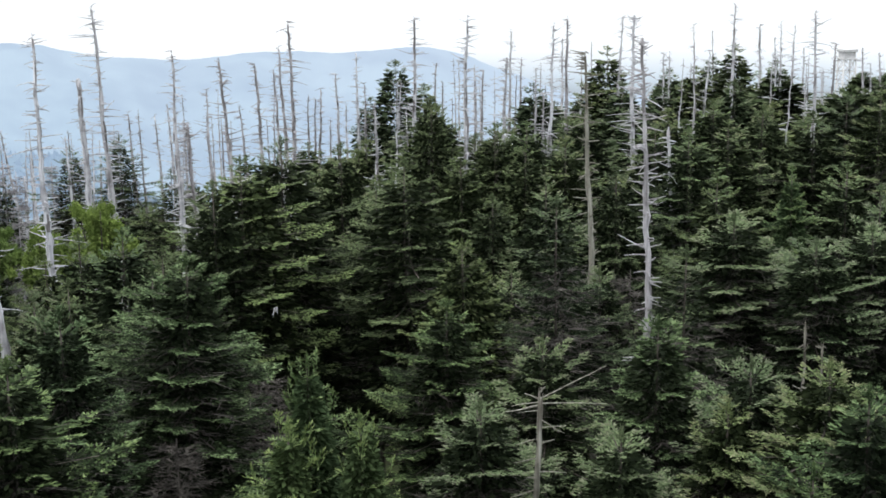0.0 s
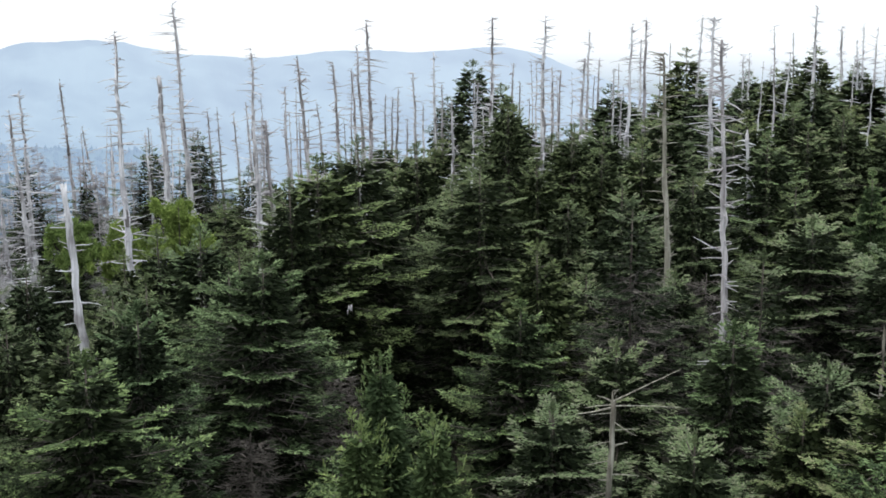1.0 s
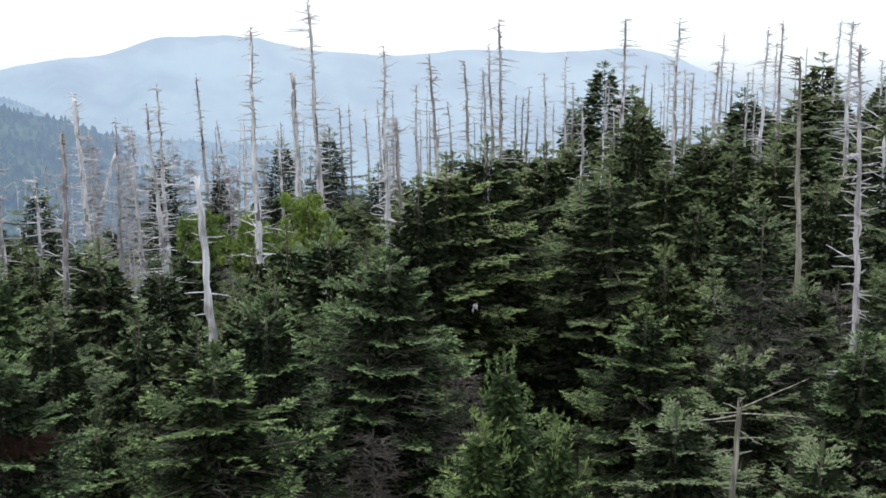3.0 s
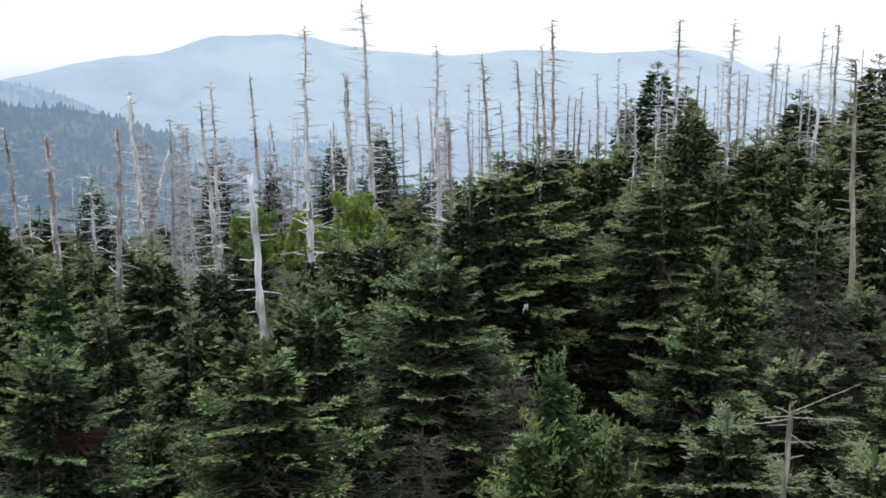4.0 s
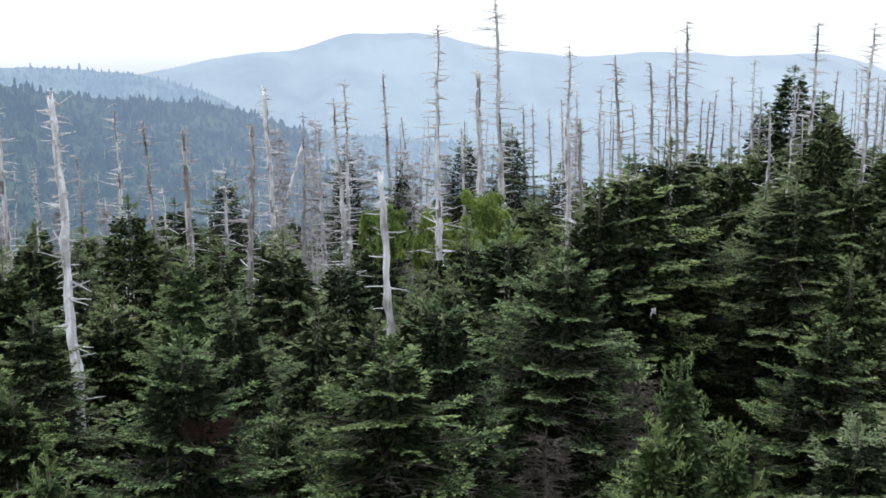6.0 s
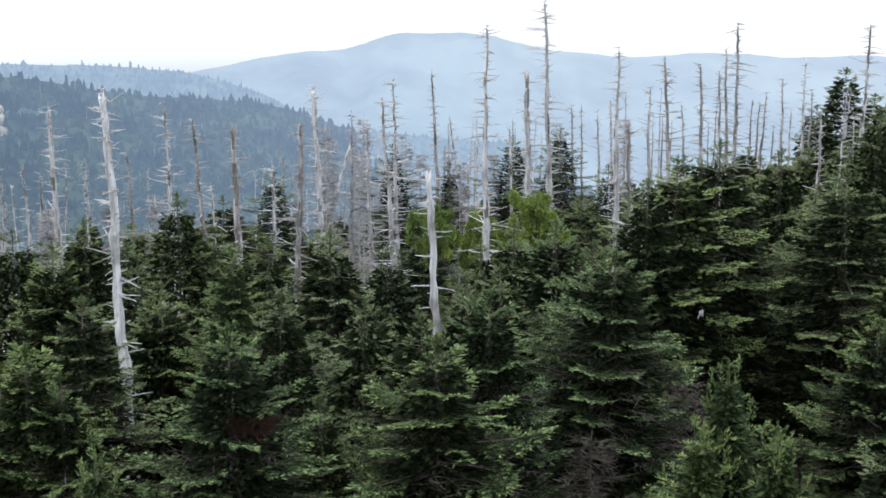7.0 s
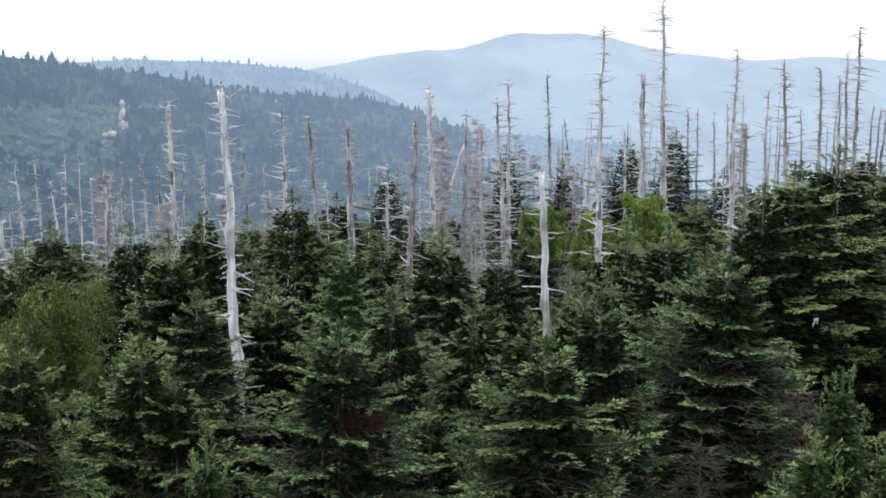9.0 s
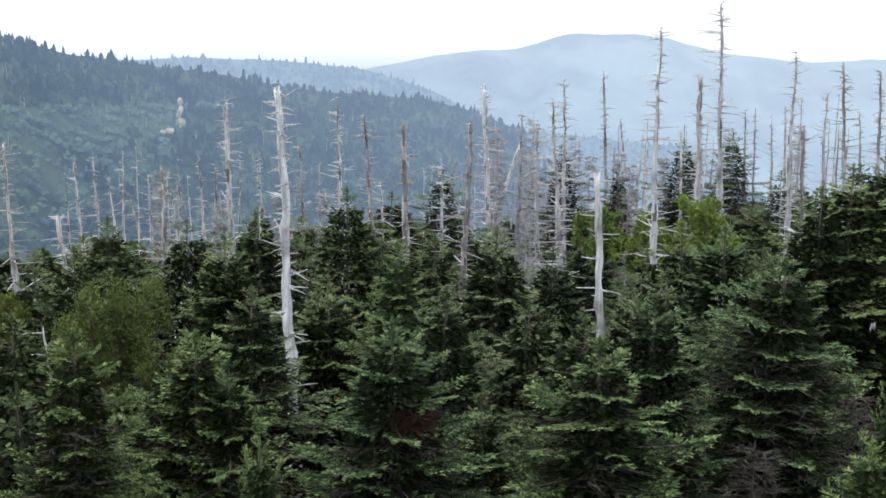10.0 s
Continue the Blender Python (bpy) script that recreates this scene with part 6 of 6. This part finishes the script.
snag(-29.69, 68.35, 1.83, -0.012, 0.023, 0.069, "grey", 842, 16, 0.70, 0.15, "slender bleached grey dead stem with bare branch stubs")
snag(-28.52, 70.30, 1.58, 0.018, 0.056, 0.089, "brown", 843, 17, 0.70, 0.15, "slender weathered brown-grey dead stem with bare branch stubs")
snag(-29.90, 60.09, 1.75, -0.006, 0.022, 0.084, "grey", 844, 15, 0.70, 0.15, "slender bleached grey dead stem with bare branch stubs")
snag(-46.05, 70.80, -0.15, -0.020, 0.008, 0.108, "grey", 845, 17, 0.70, 0.15, "slender bleached grey dead stem with bare branch stubs")
snag(-45.34, 65.70, 2.03, 0.020, -0.004, 0.091, "grey", 846, 13, 0.70, 0.15, "slender bleached grey dead stem with bare branch stubs")
snag(-7.50, 68.00, 7.47, 0.039, 0.007, 0.063, "brown", 847, 10, 0.70, 0.15, "slender weathered brown-grey dead stem with bare branch stubs")
snag(-31.03, 77.76, -0.09, 0.026, -0.011, 0.099, "grey", 848, 12, 0.70, 0.15, "slender bleached grey dead stem with bare branch stubs")
snag(-27.93, 82.70, -0.02, -0.025, 0.044, 0.115, "grey", 849, 17, 0.70, 0.15, "slender bleached grey dead stem with bare branch stubs")
snag(-36.49, 53.81, 4.58, -0.008, -0.018, 0.060, "grey", 850, 10, 0.70, 0.15, "slender bleached grey dead stem with bare branch stubs")
snag(-19.69, 72.16, 3.39, -0.006, 0.034, 0.086, "brown", 851, 12, 0.70, 0.15, "slender weathered brown-grey dead stem with bare branch stubs")
snag(-2.06, 66.00, 7.32, 0.025, -0.003, 0.075, "grey", 852, 12, 0.70, 0.15, "slender bleached grey dead stem with bare branch stubs")
snag(10.69, 69.58, 7.71, 0.029, 0.016, 0.078, "grey", 853, 12, 0.70, 0.15, "slender bleached grey dead stem with bare branch stubs")
snag(6.38, 101.93, 2.54, -0.007, -0.055, 0.115, "brown", 854, 14, 0.70, 0.15, "slender weathered brown-grey dead stem with bare branch stubs")
snag(15.06, 94.94, 4.75, -0.000, -0.006, 0.119, "grey", 855, 15, 0.70, 0.15, "slender bleached grey dead stem with bare branch stubs")
snag(1.39, 63.52, 7.68, 0.020, -0.033, 0.056, "grey", 856, 10, 0.70, 0.15, "slender bleached grey dead stem with bare branch stubs")
snag(16.96, 99.31, 4.65, 0.021, -0.017, 0.117, "grey", 857, 11, 0.70, 0.15, "slender bleached grey dead stem with bare branch stubs")
snag(7.89, 78.96, 6.00, 0.045, -0.011, 0.076, "grey", 858, 11, 0.70, 0.15, "slender bleached grey dead stem with bare branch stubs")
snag(11.12, 69.51, 9.28, -0.018, -0.012, 0.068, "grey", 859, 14, 0.70, 0.15, "slender bleached grey dead stem with bare branch stubs")
snag(10.25, 63.80, 9.01, -0.009, -0.015, 0.087, "brown", 860, 12, 0.70, 0.15, "slender weathered brown-grey dead stem with bare branch stubs")
snag(8.53, 96.54, 5.47, 0.005, 0.025, 0.112, "grey", 861, 10, 0.70, 0.15, "slender bleached grey dead stem with bare branch stubs")
snag(5.00, 77.39, 5.66, -0.018, -0.009, 0.084, "brown", 862, 12, 0.70, 0.15, "slender weathered brown-grey dead stem with bare branch stubs")
snag(1.15, 96.90, 4.70, -0.014, -0.006, 0.114, "brown", 863, 17, 0.70, 0.15, "slender weathered brown-grey dead stem with bare branch stubs")
snag(-1.75, 66.72, 6.05, -0.035, 0.012, 0.085, "grey", 864, 17, 0.70, 0.15, "slender bleached grey dead stem with bare branch stubs")
snag(1.37, 69.90, 6.53, 0.030, -0.013, 0.086, "brown", 865, 17, 0.70, 0.15, "slender weathered brown-grey dead stem with bare branch stubs")
snag(16.01, 93.10, 6.93, -0.025, -0.013, 0.124, "grey", 866, 13, 0.70, 0.15, "slender bleached grey dead stem with bare branch stubs")
snag(0.37, 71.40, 7.60, -0.014, 0.036, 0.060, "brown", 867, 15, 0.70, 0.15, "slender weathered brown-grey dead stem with bare branch stubs")
snag(23.28, 95.42, 4.25, -0.005, 0.020, 0.121, "grey", 868, 17, 0.70, 0.15, "slender bleached grey dead stem with bare branch stubs")
snag(18.32, 86.15, 6.45, -0.006, -0.003, 0.107, "grey", 869, 16, 0.70, 0.15, "slender bleached grey dead stem with bare branch stubs")
snag(4.20, 91.23, 4.62, 0.023, 0.013, 0.101, "brown", 870, 16, 0.70, 0.15, "slender weathered brown-grey dead stem with bare branch stubs")
snag(-2.70, 100.30, 4.35, -0.011, 0.016, 0.084, "grey", 871, 14, 0.70, 0.15, "slender bleached grey dead stem with bare branch stubs")
snag(5.19, 84.14, 6.12, 0.012, -0.035, 0.108, "grey", 872, 13, 0.70, 0.15, "slender bleached grey dead stem with bare branch stubs")
snag(0.40, 98.03, 2.51, 0.007, 0.012, 0.117, "brown", 873, 10, 0.70, 0.15, "slender weathered brown-grey dead stem with bare branch stubs")
snag(15.58, 73.69, 7.46, 0.031, -0.023, 0.094, "grey", 874, 15, 0.70, 0.15, "slender bleached grey dead stem with bare branch stubs")
snag(15.82, 85.25, 7.92, -0.013, -0.003, 0.075, "brown", 875, 14, 0.70, 0.15, "slender weathered brown-grey dead stem with bare branch stubs")
snag(20.13, 99.43, 6.67, -0.013, 0.026, 0.112, "grey", 876, 15, 0.70, 0.15, "slender bleached grey dead stem with bare branch stubs")
snag(14.67, 65.15, 9.49, 0.061, 0.008, 0.061, "grey", 877, 16, 0.70, 0.15, "slender bleached grey dead stem with bare branch stubs")
snag(8.17, 86.61, 6.98, 0.006, -0.005, 0.103, "grey", 878, 13, 0.70, 0.15, "slender bleached grey dead stem with bare branch stubs")
snag(21.29, 84.97, 5.91, 0.024, 0.008, 0.105, "brown", 879, 11, 0.70, 0.15, "slender weathered brown-grey dead stem with bare branch stubs")
snag(2.11, 66.90, 7.42, -0.010, -0.013, 0.058, "brown", 880, 13, 0.70, 0.15, "slender weathered brown-grey dead stem with bare branch stubs")
snag(16.09, 68.97, 7.45, 0.018, -0.013, 0.087, "grey", 881, 10, 0.70, 0.15, "slender bleached grey dead stem with bare branch stubs")
snag(16.56, 70.57, 7.70, 0.016, 0.029, 0.076, "grey", 882, 17, 0.70, 0.15, "slender bleached grey dead stem with bare branch stubs")
snag(0.57, 66.24, 8.22, 0.006, 0.011, 0.082, "grey", 883, 12, 0.70, 0.15, "slender bleached grey dead stem with bare branch stubs")
